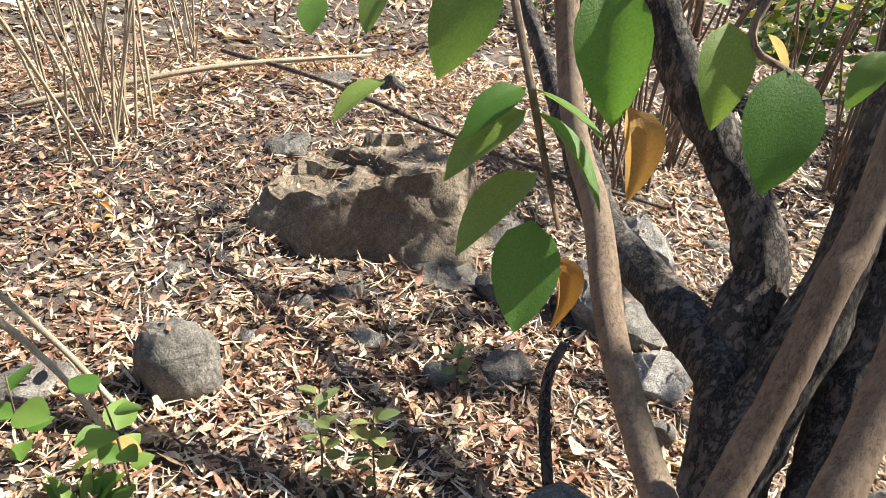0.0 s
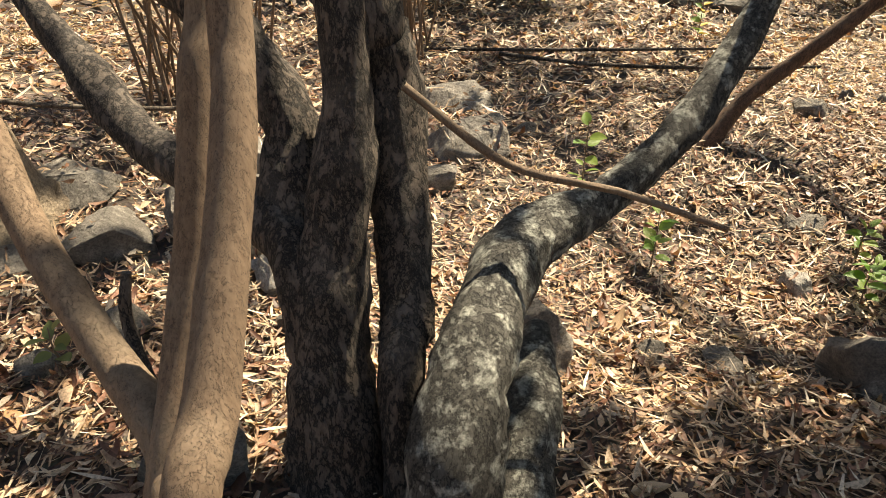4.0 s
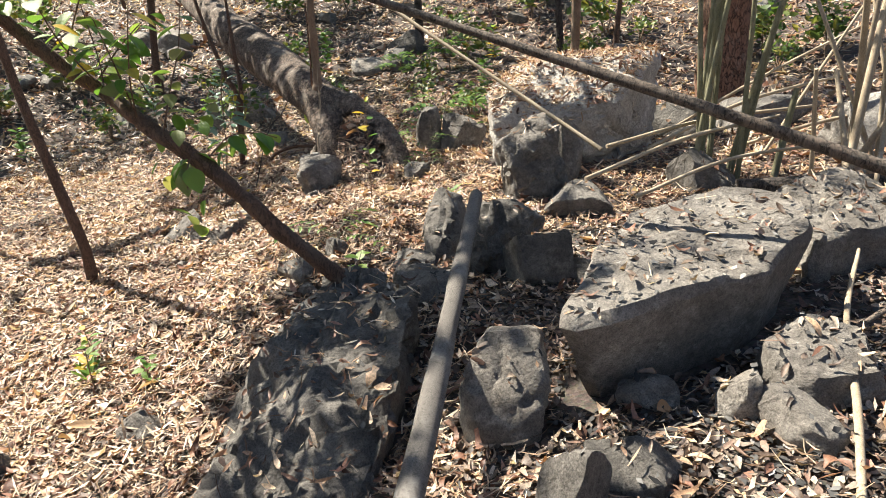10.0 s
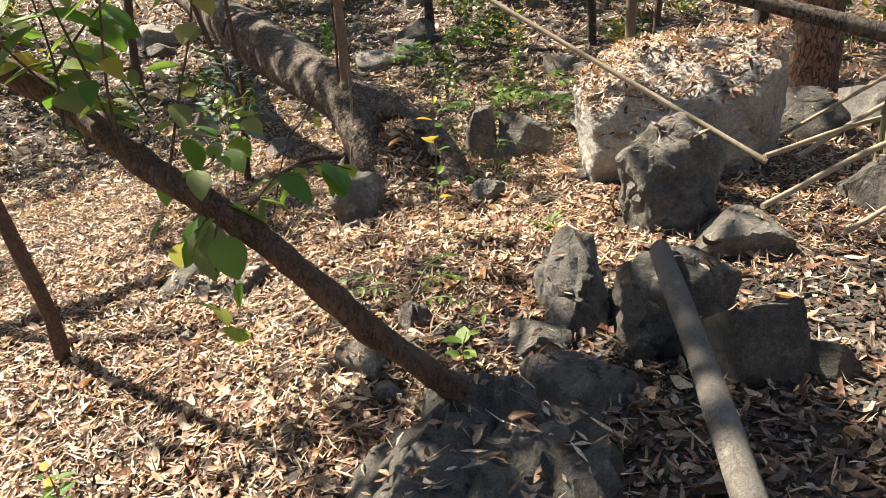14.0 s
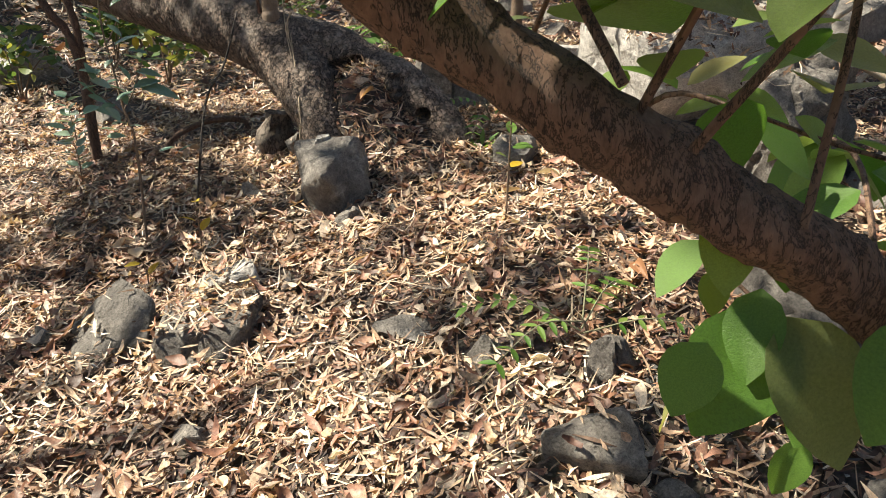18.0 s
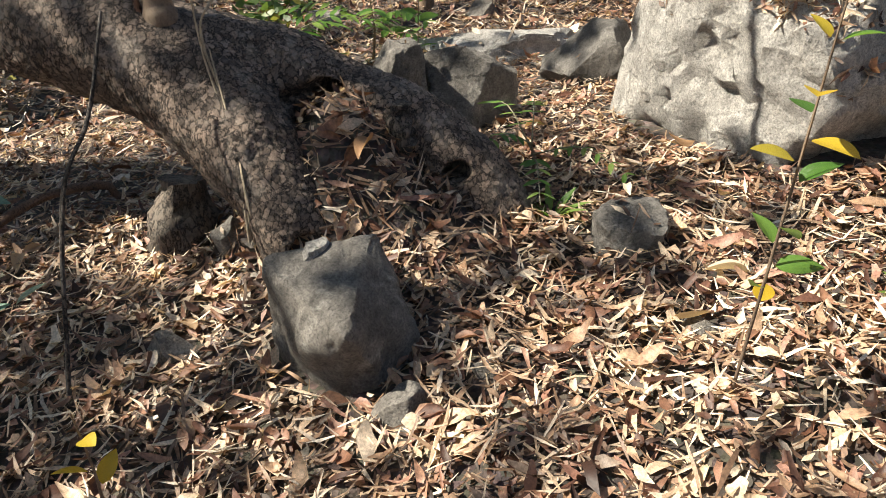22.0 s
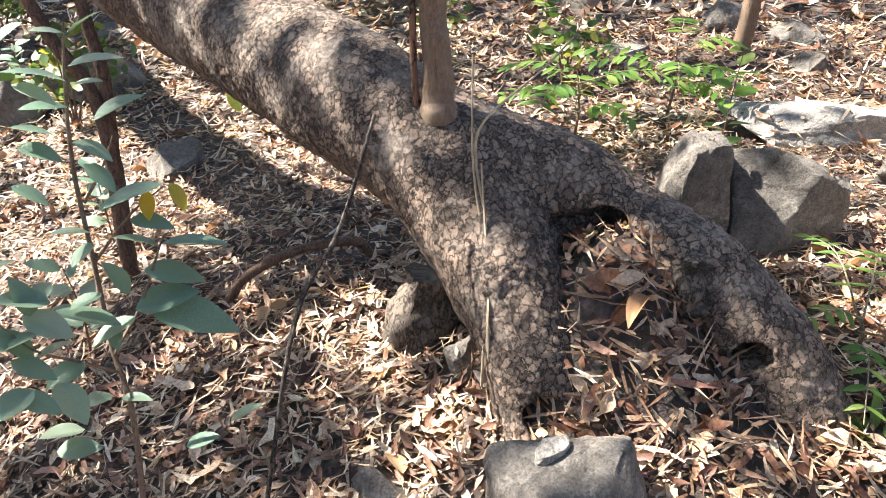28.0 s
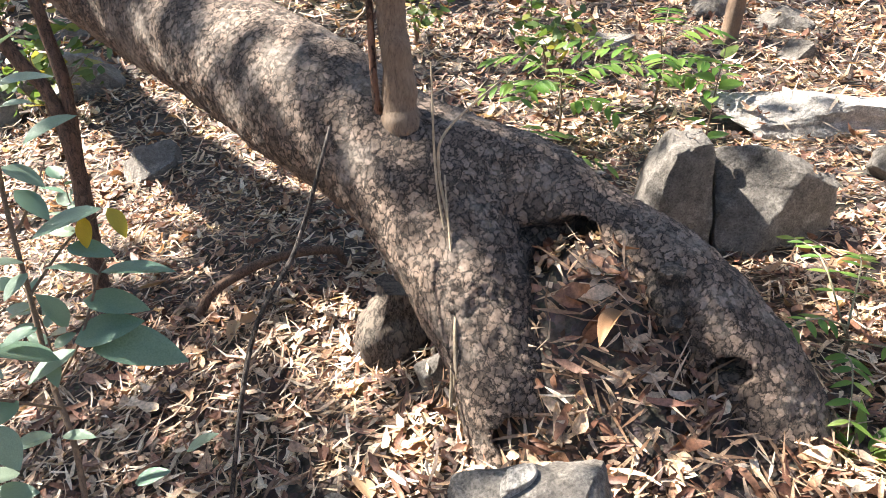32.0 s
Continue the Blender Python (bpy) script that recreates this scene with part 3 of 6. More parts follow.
def sprig(parent, pts, radii, mat, kinds, n, size, seed, start=.25, stem="stem", spread=1.0, droop=-.1, sides=6):
    """A stem with leaves set along it to both sides."""
    rng = random.Random(seed)
    shoot = under(stem, tube_mesh(stem, pts, radii, mat, sides, 5, .05, seed, parent.location), parent)
    c = spline(pts, 10)
    for i in range(n):
        s = start + (1 - start) * (i + rng.random() * .6) / n
        k = min(int(s * (len(c) - 1)), len(c) - 2)
        at, tan = Vector(c[k]), Vector(c[k + 1] - c[k]).normalized()
        a = i * 2.4 + rng.random()
        out = Vector((math.cos(a), math.sin(a), 0))
        way = out * spread + tan * .5 + Vector((0, 0, droop + rng.uniform(-.25, .3)))
        put_leaf(parent, rng.choice(kinds), at + out * .01, way, size * rng.uniform(.65, 1.2), rng.uniform(-25, 25), rng, "", shoot if stem == "twig" else None)


def seedling(x, y, h, kinds, n, size, seed, label, lean=(0, 0), mat="bark_tan", start=.3, group="seedlings", r=.004, droop=-.1):
    z = float(gz(x, y))
    e = holder("seedling", (x, y, z - .02), label, "plant", group)
    rng = random.Random(seed)
    pts = [(x, y, z - .02), (x + lean[0] * .4 + rng.uniform(-.02, .02), y + lean[1] * .4, z + h * .5), (x + lean[0], y + lean[1], z + h)]
    sprig(e, pts, [r, r * .75, r * .4], M[mat], kinds, n, size, seed, start, "stem", 1.0, droop)
    return e


def pole(name, pts, radii, mat, label, category, sides=10, seed=1, rough=.06, group="", n=6):
    me = tube_mesh(name, pts, radii, M[mat], sides, n, rough, seed)
    return tagged(new(name, me), label, category, group)


def flakes(rng, pos, nor, length, width, curl, rows=4, cols=2, crumple=.0):
    """Verts and faces of many leaves, lying on pos with normals nor: bent, twisted, cupped and frayed, each in its own way."""
    n = len(pos)
    a = rng.uniform(0, 2 * math.pi, n)
    t = np.stack([np.cos(a), np.sin(a), np.zeros(n)], 1)
    nor = nor + rng.normal(0, .28, (n, 3)) * np.array((1, 1, .2))
    nor /= np.linalg.norm(nor, axis=1)[:, None]
    t -= nor * (t * nor).sum(1)[:, None]
    t /= np.linalg.norm(t, axis=1)[:, None]
    b = np.cross(nor, t)
    out = np.empty((n, rows * cols, 3))
    tips, twist, cup = rng.uniform(.05, .9, (n, 2)) * rng.random((n, 1)), rng.normal(0, .8 if cols > 2 else .5, n), rng.uniform(-.2, .9 if cols > 2 else .5, n)
    skew = rng.uniform(-.12, .12, n)
    for k, s in enumerate(np.linspace(-.5, .5, rows)):
        body = (1 - (2 * s) ** 2 + 2 * skew * s) * rng.uniform(.85, 1.3, n)
        w = width * (tips[:, 0] if k == 0 else tips[:, 1] if k == rows - 1 else body) * .5
        ang = twist * s
        side = b * np.cos(ang)[:, None] + nor * np.sin(ang)[:, None]
        bend = 4 * s * s * curl
        mid = pos + t * (s * length)[:, None] + nor * bend[:, None] + b * (rng.normal(0, .06, n) * length * abs(s))[:, None]
        for e in range(cols):
            q = 2 * e / (cols - 1) - 1
            lift = cup * w * abs(q) + rng.normal(0, 1, n) * crumple * width
            out[:, cols * k + e] = mid + side * (q * w * (1 + rng.normal(0, crumple * 1.2, n)))[:, None] + nor * lift[:, None]
    idx = np.arange(n)[:, None] * rows * cols
    quad = [idx + (k * cols + e, k * cols + e + 1, (k + 1) * cols + e + 1, (k + 1) * cols + e) for k in range(rows - 1) for e in range(cols - 1)]
    return out.reshape(-1, 3), np.zeros((0, 3), int), np.concatenate(quad, 0)


def litter_object(name, sets, mat, label):
    vs, ts, qs, base = [], [], [], 0
    for v, t, q in sets:
        vs.append(v)
        ts.append(t + base)
        qs.append(q + base)
        base += len(v)
    v, t, q = np.concatenate(vs), np.concatenate(ts), np.concatenate(qs)
    me = bpy.data.meshes.new(name)
    me.vertices.add(len(v))
    me.vertices.foreach_set("co", v.astype(np.float32).ravel())
    me.loops.add(t.size + q.size)
    me.loops.foreach_set("vertex_index", np.concatenate([t.ravel(), q.ravel()]).astype(np.int32))
    me.polygons.add(len(t) + len(q))
    starts = np.concatenate([np.arange(len(t)) * 3, t.size + np.arange(len(q)) * 4])
    me.polygons.foreach_set("loop_start", starts.astype(np.int32))
    me.update(calc_edges=True)
    me.materials.append(mat)
    return tagged(new(name, me), label, "leaf litter", "", "stuff")

# ---- ground: one sheet, fine where it is walked, out to the horizon ----
def ground_sheet():
    def axis(lo, hi, step):
        far = np.array([300, 120, 60, 35, 24, 17, 12, 9, 7, 5, 3.5, 2.2, 1.2, .6])
        return np.concatenate([lo - far, np.arange(lo, hi + 1e-6, step), hi + far[::-1]])
    xs, ys = axis(-7, 5, .08), axis(-6.5, 12, .08)
    gx, gy = np.meshgrid(xs, ys)
    z = np.array([gz(a, b) for a, b in zip(gx, gy)])
    for i in range(z.shape[0]):
        for j in range(z.shape[1]):
            p = Vector((gx[i, j], gy[i, j], 0))
            z[i, j] += .03 * noise.noise(p * 1.6) + .016 * noise.noise(p * 5)
    n, m = z.shape
    verts = np.stack([gx, gy, z], -1).reshape(-1, 3)
    faces = [(i * m + j, i * m + j + 1, (i + 1) * m + j + 1, (i + 1) * m + j) for i in range(n - 1) for j in range(m - 1)]
    me = mesh_of("ground", verts, faces, M["soil"])
    return tagged(new("ground", me), "brown forest soil under dry leaves", "ground", "", "structure")


GROUND = ground_sheet()

# ---- stones ----
rock("grey", -1.05, -2.80, 0.21, 0.17, 0.24, 142, 1, power=2.5, cuts=5, deep=.75)
rock("grey", -0.82, -3.10, 0.23, 0.19, 0.08, 153, 2)
rock("grey", -1.59, -2.19, 0.12, 0.10, 0.07, 116, 3)
rock("grey", -1.71, -2.03, 0.19, 0.15, 0.09, 110, 4)
rock("grey", -1.12, -1.65, 0.28, 0.22, 0.16, 102, 5)
rock("grey", -1.51, -3.28, 0.11, 0.08, 0.03, 140, 6)
rock("grey", -1.61, -2.81, 0.11, 0.09, 0.05, 130, 7)
rock("grey", -1.79, -2.72, 0.09, 0.07, 0.03, 126, 8)
rock("grey", -1.13, -2.39, 0.10, 0.08, 0.05, 130, 9)
rock("grey", -1.72, -1.49, 0.11, 0.09, 0.10, 93, 10)
rock("grey", -3.02, -2.34, 0.11, 0.09, 0.08, 107, 11)
rock("grey", -3.42, -1.51, 0.16, 0.13, 0.07, 92, 12)
rock("grey", -0.83, -1.75, 0.16, 0.13, 0.09, 115, 13)
rock("grey", -2.36, -1.76, 0.42, 0.34, 0.28, 99, 14)
rock("grey", -2.63, -2.50, 0.45, 0.36, 0.08, 113, 15)
rock("grey", -2.17, -2.51, 0.30, 0.24, 0.06, 116, 16)
rock("grey", -2.23, -2.17, 0.34, 0.27, 0.13, 109, 17)
rock("grey", -4.14, -0.70, 0.45, 0.36, 0.15, 87, 18)
rock("grey", -3.40, -0.77, 0.44, 0.35, 0.18, 87, 19)
rock("grey", -2.95, -0.96, 0.30, 0.24, 0.11, 91, 20)
rock("grey", -3.65, -0.38, 0.17, 0.13, 0.05, 81, 21)
rock("grey", -1.60, -0.80, 0.27, 0.22, 0.24, 85, 22)
rock("grey", -1.45, 0.29, 0.26, 0.21, 0.23, 49, 23)
rock("grey", -1.77, 0.69, 0.12, 0.10, 0.07, 47, 24)
rock("grey", -0.88, 0.22, 0.18, 0.14, 0.13, 36, 25)
rock("grey", -0.86, -0.01, 0.12, 0.10, 0.11, 42, 26)
rock("grey", -3.47, 1.23, 0.23, 0.18, 0.11, 58, 27)
rock("grey", -3.72, 1.58, 0.08, 0.06, 0.09, 56, 28)
rock("grey", -3.61, 1.78, 0.15, 0.12, 0.08, 53, 29)
rock("grey", -2.94, 3.37, 0.23, 0.18, 0.10, 34, 30)
rock("grey", -0.87, 1.54, 0.15, 0.12, 0.07, 19, 31)
rock("grey", -1.62, -0.09, 0.15, 0.12, 0.03, 62, 32)
rock("grey", -1.68, -0.34, 0.12, 0.09, 0.04, 70, 33)
rock("grey", -2.47, 0.69, 0.18, 0.14, 0.05, 56, 34)
rock("grey", -2.74, 4.01, 0.40, 0.32, 0.16, 32, 35)
rock("grey", -1.27, 2.88, 0.19, 0.15, 0.10, 21, 36)
rock("grey", -2.95, 3.36, 0.15, 0.12, 0.12, 38, 37)
rock("grey", -1.39, 2.11, 0.13, 0.11, 0.08, 29, 38)
rock("grey", -1.28, 1.83, 0.15, 0.12, 0.08, 30, 39)
rock("grey", -0.89, 1.46, 0.10, 0.08, 0.11, 25, 40)
rock("grey", -0.47, 1.10, 0.14, 0.11, 0.16, 17, 41)
rock("grey", -0.85, 2.01, 0.16, 0.13, 0.09, 19, 42)
rock("grey", -0.28, 1.80, 0.12, 0.10, 0.14, 7, 43)
rock("grey", -0.02, 1.73, 0.19, 0.16, 0.18, 1, 44)
rock("grey", 0.31, 1.45, 0.16, 0.13, 0.06, -9, 45)
rock("grey", 0.12, 1.43, 0.09, 0.07, 0.05, -3, 46)
rock("grey", -0.12, 1.46, 0.09, 0.07, 0.06, 4, 47)
rock("grey", -0.12, 1.08, 0.11, 0.09, 0.09, 5, 48)
rock("grey", 0.54, 1.11, 0.09, 0.07, 0.05, -19, 49)
rock("grey", 0.43, 1.19, 0.14, 0.11, 0.17, -15, 50)
rock("grey", -7.87, 8.52, 0.58, 0.46, 0.24, 41, 51)
rock("grey", -6.24, 6.86, 0.51, 0.40, 0.19, 41, 52)
rock("grey", 0.96, 2.24, 0.14, 0.11, 0.17, -28, 53)
rock("grey", 0.70, 2.36, 0.19, 0.15, 0.12, -20, 54)
rock("grey", -0.43, 4.08, 0.09, 0.07, 0.07, 4, 55)
rock("grey", -0.66, 3.82, 0.11, 0.09, 0.06, 11, 56)
rock("grey", -2.54, 10.89, 0.66, 0.52, 0.37, 14, 57)
rock("grey", -4.97, 15.33, 0.84, 0.67, 0.44, 19, 58)
rock("grey", -0.73, 3.99, 0.23, 0.19, 0.15, -26, 59)
rock("grey", -0.51, 4.25, 0.12, 0.10, 0.11, -40, 60)
rock("grey", -0.78, 4.48, 0.10, 0.08, 0.05, -28, 61)
rock("grey", -0.93, 4.75, 0.18, 0.14, 0.03, -20, 62)
rock("grey", -1.61, 4.68, 0.12, 0.10, 0.05, 2, 63)
rock("grey", -2.06, 5.52, 0.08, 0.07, 0.07, 11, 64)
rock("grey", -0.87, 5.57, 0.14, 0.11, 0.07, -26, 65)
rock("grey", -0.96, 5.14, 0.09, 0.07, 0.04, -31, 66)
rock("grey", -0.56, 4.22, 0.10, 0.08, 0.12, -73, 67)
rock("grey", -1.17, 6.18, 0.13, 0.10, 0.07, -12, 68)
rock("grey", -0.67, 5.54, 0.07, 0.05, 0.04, -52, 69)
rock("grey", -0.24, 5.28, 0.13, 0.10, 0.03, -75, 70)
rock("grey", -0.87, 6.45, 0.12, 0.09, 0.08, -18, 71)
rock("grey", 2.43, 9.33, 0.36, 0.28, 0.14, -41, 72)
rock("grey", 2.09, 8.72, 0.25, 0.20, 0.17, -43, 73)
rock("grey", 2.23, 9.83, 0.34, 0.27, 0.16, -37, 74)
rock("grey", -2.95, 10.41, 0.31, 0.25, 0.37, 17, 75)
rock("grey", -1.82, 8.99, 0.30, 0.24, 0.19, 7, 76)
rock("grey", 1.24, 9.57, 0.43, 0.34, 0.10, -30, 77)
rock("pale", -1.37, -2.81, 0.13, 0.10, 0.05, 135, 78)
rock("pale", -1.60, -2.49, 0.11, 0.09, 0.07, 123, 79)
rock("pale", -2.06, -1.56, 0.27, 0.22, 0.18, 94, 80)
rock("pale", -2.93, -1.82, 0.29, 0.23, 0.29, 98, 81)
rock("pale", -2.10, 0.45, 0.14, 0.11, 0.07, 56, 82)
rock("dark", -2.43, -3.47, 0.24, 0.19, 0.07, 130, 84)
rock("dark", -3.28, -3.78, 0.30, 0.24, 0.07, 126, 85)
rock("dark", -3.53, -3.54, 0.18, 0.15, 0.10, 121, 86)
rock("dark", -1.33, 1.51, 0.55, 0.44, 0.17, 35, 87)
rock("dark", -1.90, 2.60, 0.38, 0.30, 0.24, 32, 88)
rock("dark", -0.57, 1.81, 0.22, 0.18, 0.24, 15, 89)
rock("dark", 0.36, 1.83, 0.19, 0.15, 0.29, -9, 90)
rock("dark", 0.55, 1.98, 0.25, 0.20, 0.14, -13, 91)
rock("grey", 1.08, 2.1, 0.26, 0.2, 0.10, -35, 92)
rock("dark", 0.04, 3.62, 0.41, 0.33, 0.14, -7, 93)
rock("dark", -0.07, 3.95, 0.25, 0.20, 0.08, -4, 94)
rock("dark", 0.52, 3.62, 0.33, 0.26, 0.33, -20, 97)
rock("dark", 0.76, 3.56, 0.26, 0.19, 0.12, -26, 98)
rock("dark", 0.94, 4.54, 0.41, 0.33, 0.22, -21, 99)
rock("dark", 1.76, 4.79, 0.47, 0.38, 0.30, -31, 100)
rock("dark", 1.38, 3.86, 0.40, 0.32, 0.13, -35, 101)
rock("dark", 2.34, 6.51, 0.65, 0.52, 0.35, -27, 102)
rock("dark", 3.00, 6.55, 0.81, 0.65, 0.33, -33, 103)
rock("dark", -0.03, 5.64, 0.21, 0.17, 0.15, -43, 104)
rock("dark", 1.27, 6.93, 0.49, 0.39, 0.30, -54, 105)

# the large shaped boulders
slab("grey", [(.34, 2.28), (.77, 2.46), (1.2, 2.62), (1.52, 2.94), (1.64, 3.3), (1.4, 3.46), (.86, 3.2), (.62, 2.84)], (.29, .02, .04), -.16, 501,
     "large flat-topped grey boulder strewn with leaves, undercut below", .022, .24, .012, .12)
chunk("grey", [(.17, 2.5, .17), (.36, 2.47, .2), (.37, 2.36, .1), (.34, 2.25, -.03), (.22, 2.22, -.06), (.08, 2.40, .03), (.08, 2.36, -.12), (.33, 2.24, -.24), (.1, 2.35, -.26), (.1, 2.65, -.26), (.38, 2.6, -.26), (.2, 2.65, .1)], 502,
      "blocky pale grey rock leaning against the large boulder", .018, .025)
chunk("dark", [(-.45, 3.52, -.04), (-.27, 3.42, -.01), (-.06, 3.27, -.03), (-.1, 3.0, .0), (-.14, 2.4, -.03), (-.2, 2.22, -.16), (-.32, 2.12, -.42), (-.6, 2.16, -.36), (-.98, 2.36, -.46), (-.86, 3.1, -.42), (-.74, 3.5, -.34), (-.55, 2.55, -.12),
               (-.62, 3.1, -.11), (-.9, 2.3, -.66), (-.2, 2.1, -.6), (-.05, 3.2, -.6), (-.4, 3.6, -.6), (-.8, 3.5, -.66)], 503, "long dark sloping boulder with leaf-filled ledges", .045, .04, .15)
chunk("dark", [(.10, 4.28, .09), (.02, 4.35, -.02), (.0, 4.2, -.04), (.14, 4.1, .0), (.21, 4.3, .02), (-.01, 3.95, -.32), (.2, 4.0, -.32), (.26, 4.45, -.32), (-.03, 4.45, -.32)], 519, "dark jagged rock with a pointed top", .025, .025)
chunk("dark", [(.335, 3.84, .17), (.2, 3.95, .08), (.45, 3.97, .14), (.6, 3.86, .04), (.28, 3.7, -.05), (.62, 3.75, -.25), (.2, 3.78, -.32), (.66, 4.1, -.32), (.24, 4.2, -.32)], 520, "dark lumpy rock under the end of the pole", .03, .03)
chunk("pale", [(.5, 5.97, .28), (.49, 5.56, .23), (.52, 5.43, -.02), (.55, 5.65, -.2), (1.3, 5.32, .3), (1.33, 5.32, -.08), (1.52, 5.42, .42), (.92, 5.9, .5), (1.45, 5.78, .55), (1.9, 6.1, .5), (1.7, 6.6, .45), (1.1, 6.5, .45), (.7, 6.3, .36),
               (.6, 5.75, -.45), (1.3, 5.5, -.45), (1.9, 6.0, -.5), (1.7, 6.7, -.5), (.75, 6.4, -.5)], 505, "broad brownish boulder, its flat top heaped with dry leaves", .03, .045, 1.0)
chunk("grey", [(.77, 4.95, .33), (.85, 4.76, .27), (.64, 4.94, .28), (.50, 4.9, .16), (.55, 4.72, .12), (.46, 4.86, -.35), (.58, 4.63, -.35), (.97, 4.68, -.35), (.92, 5.1, -.35), (.6, 5.15, -.35), (.92, 4.8, .1)], 506, "upright cracked grey rock", .03, .028)
rock("grey", .98, 5.06, .2, .18, .48, 30, 507, "narrow upright cracked rock", 3, 10, .12, (), (0, 0), .3, 4, .5)
chunk("grey", [(-.985, 5.98, -.185), (-.73, 5.885, -.162), (-.725, 5.711, -.36), (-.83, 5.66, -.44), (-.955, 5.655, -.232), (-1.01, 5.77, -.3), (-.66, 5.98, -.26), (-.69, 5.88, -.52), (-.95, 6.02, -.55), (-.93, 5.74, -.55), (-.78, 5.69, -.55)], 508,
      "wedge-shaped rock with a sloping grey top and brown side", .012, .018, .0, 1)
chunk("grey", [(-1.753, 5.516, -.41), (-1.653, 5.336, -.445), (-1.70, 5.19, -.53), (-1.96, 5.33, -.62), (-1.95, 5.55, -.6), (-1.66, 5.2, -.76), (-1.98, 5.3, -.78), (-1.7, 5.56, -.76)], 509, "pointed grey rock split from the slab beside it", .014, .022, .05)
chunk("grey", [(-1.36, 5.035, -.417), (-1.685, 5.10, -.485), (-1.5, 5.40, -.49), (-1.3, 5.24, -.43), (-1.62, 5.3, -.47), (-1.39, 5.0, -.6), (-1.55, 4.95, -.62), (-1.66, 5.06, -.68), (-1.3, 5.2, -.65), (-1.6, 5.35, -.68)], 510, "tilted flat grey slab half covered by leaves", .014, .025, .7)
chunk("pale", [(-1.285, 5.335, -.38), (-1.292, 5.30, -.43), (-1.55, 5.30, -.455), (-1.5, 5.47, -.48), (-1.3, 5.47, -.42), (-1.29, 5.3, -.62), (-1.55, 5.3, -.66), (-1.45, 5.5, -.66)], 511, "low pale slab half covered by leaves", .012, .022, .3)
rock("grey", .05, 6.92, .24, .24, .42, -25, 512, "upright grey rock cracked from its neighbour", 4, 10, .09, (), (0, 0), .25, 4, .6)
rock("grey", .36, 6.88, .40, .34, .36, -35, 513, "rounded grey rock with a long crack", 3, 8, .08, (), (0, 0), .3, 5, .65)
rock("pale", 1.40, 7.75, 1.0, .5, .16, -30, 514, "long pale sunlit rock ledge", 4, 9, .12, (), (0, 0), .4, 5)
rock("pale", 3.3, 5.25, .75, .6, .4, -30, 515, "white ash-dusted boulder among canes", 3, 12, .14, (), (0, 0), .35, 4)
slab("warm", [(-1.96, -3.22), (-1.98, -2.9), (-2.25, -2.52), (-2.5, -2.5), (-2.6, -2.8), (-2.25, -3.3)], (.30, .05, .05), -.1, 516,
     "long brownish-grey boulder with a broken upper edge", .06, -.3, .05, .15)
slab("grey", [(1.1, 2.2), (1.4, 2.18), (1.5, 2.48), (1.32, 2.6), (1.1, 2.46)], (.08, .1, .05), -.12, 517, "low broken grey boulder on burnt ground", .03, -.1, .02, .15)
slab("grey", [(1.7, 3.2), (2.1, 3.25), (2.4, 3.6), (2.2, 3.95), (1.75, 3.75)], (.16, -.05, .1), -.15, 518, "low flat grey boulder behind the slab", .04, -.1, .03, .3)

rock("pale", -.875, 5.925, .075, .05, .012, 20, 521, "small flat pale pebble on top of the wedge-shaped rock", 3, 6, .08, (), (0, 0), .2, 3)
ROCKS[-1][0].location.z = -.178

# ---- trees and poles ----
def tree(name, label, limbs, sides=14, group=""):
    """limbs: (part name, points, radii, bark, roughness)."""
    x, y, z = limbs[0][1][0]
    e = holder(name, (x, y, z), label, "tree", group)
    for i, (part_name, pts, radii, mat, rough, *scaly) in enumerate(limbs):
        fine = scaly or (sides, 7, None, ())
        under(part_name, tube_mesh(part_name, pts, radii, M[mat], fine[0], fine[1], rough, i + 3, (x, y, z), 1.0, False, *fine[2:]), e)
    return e


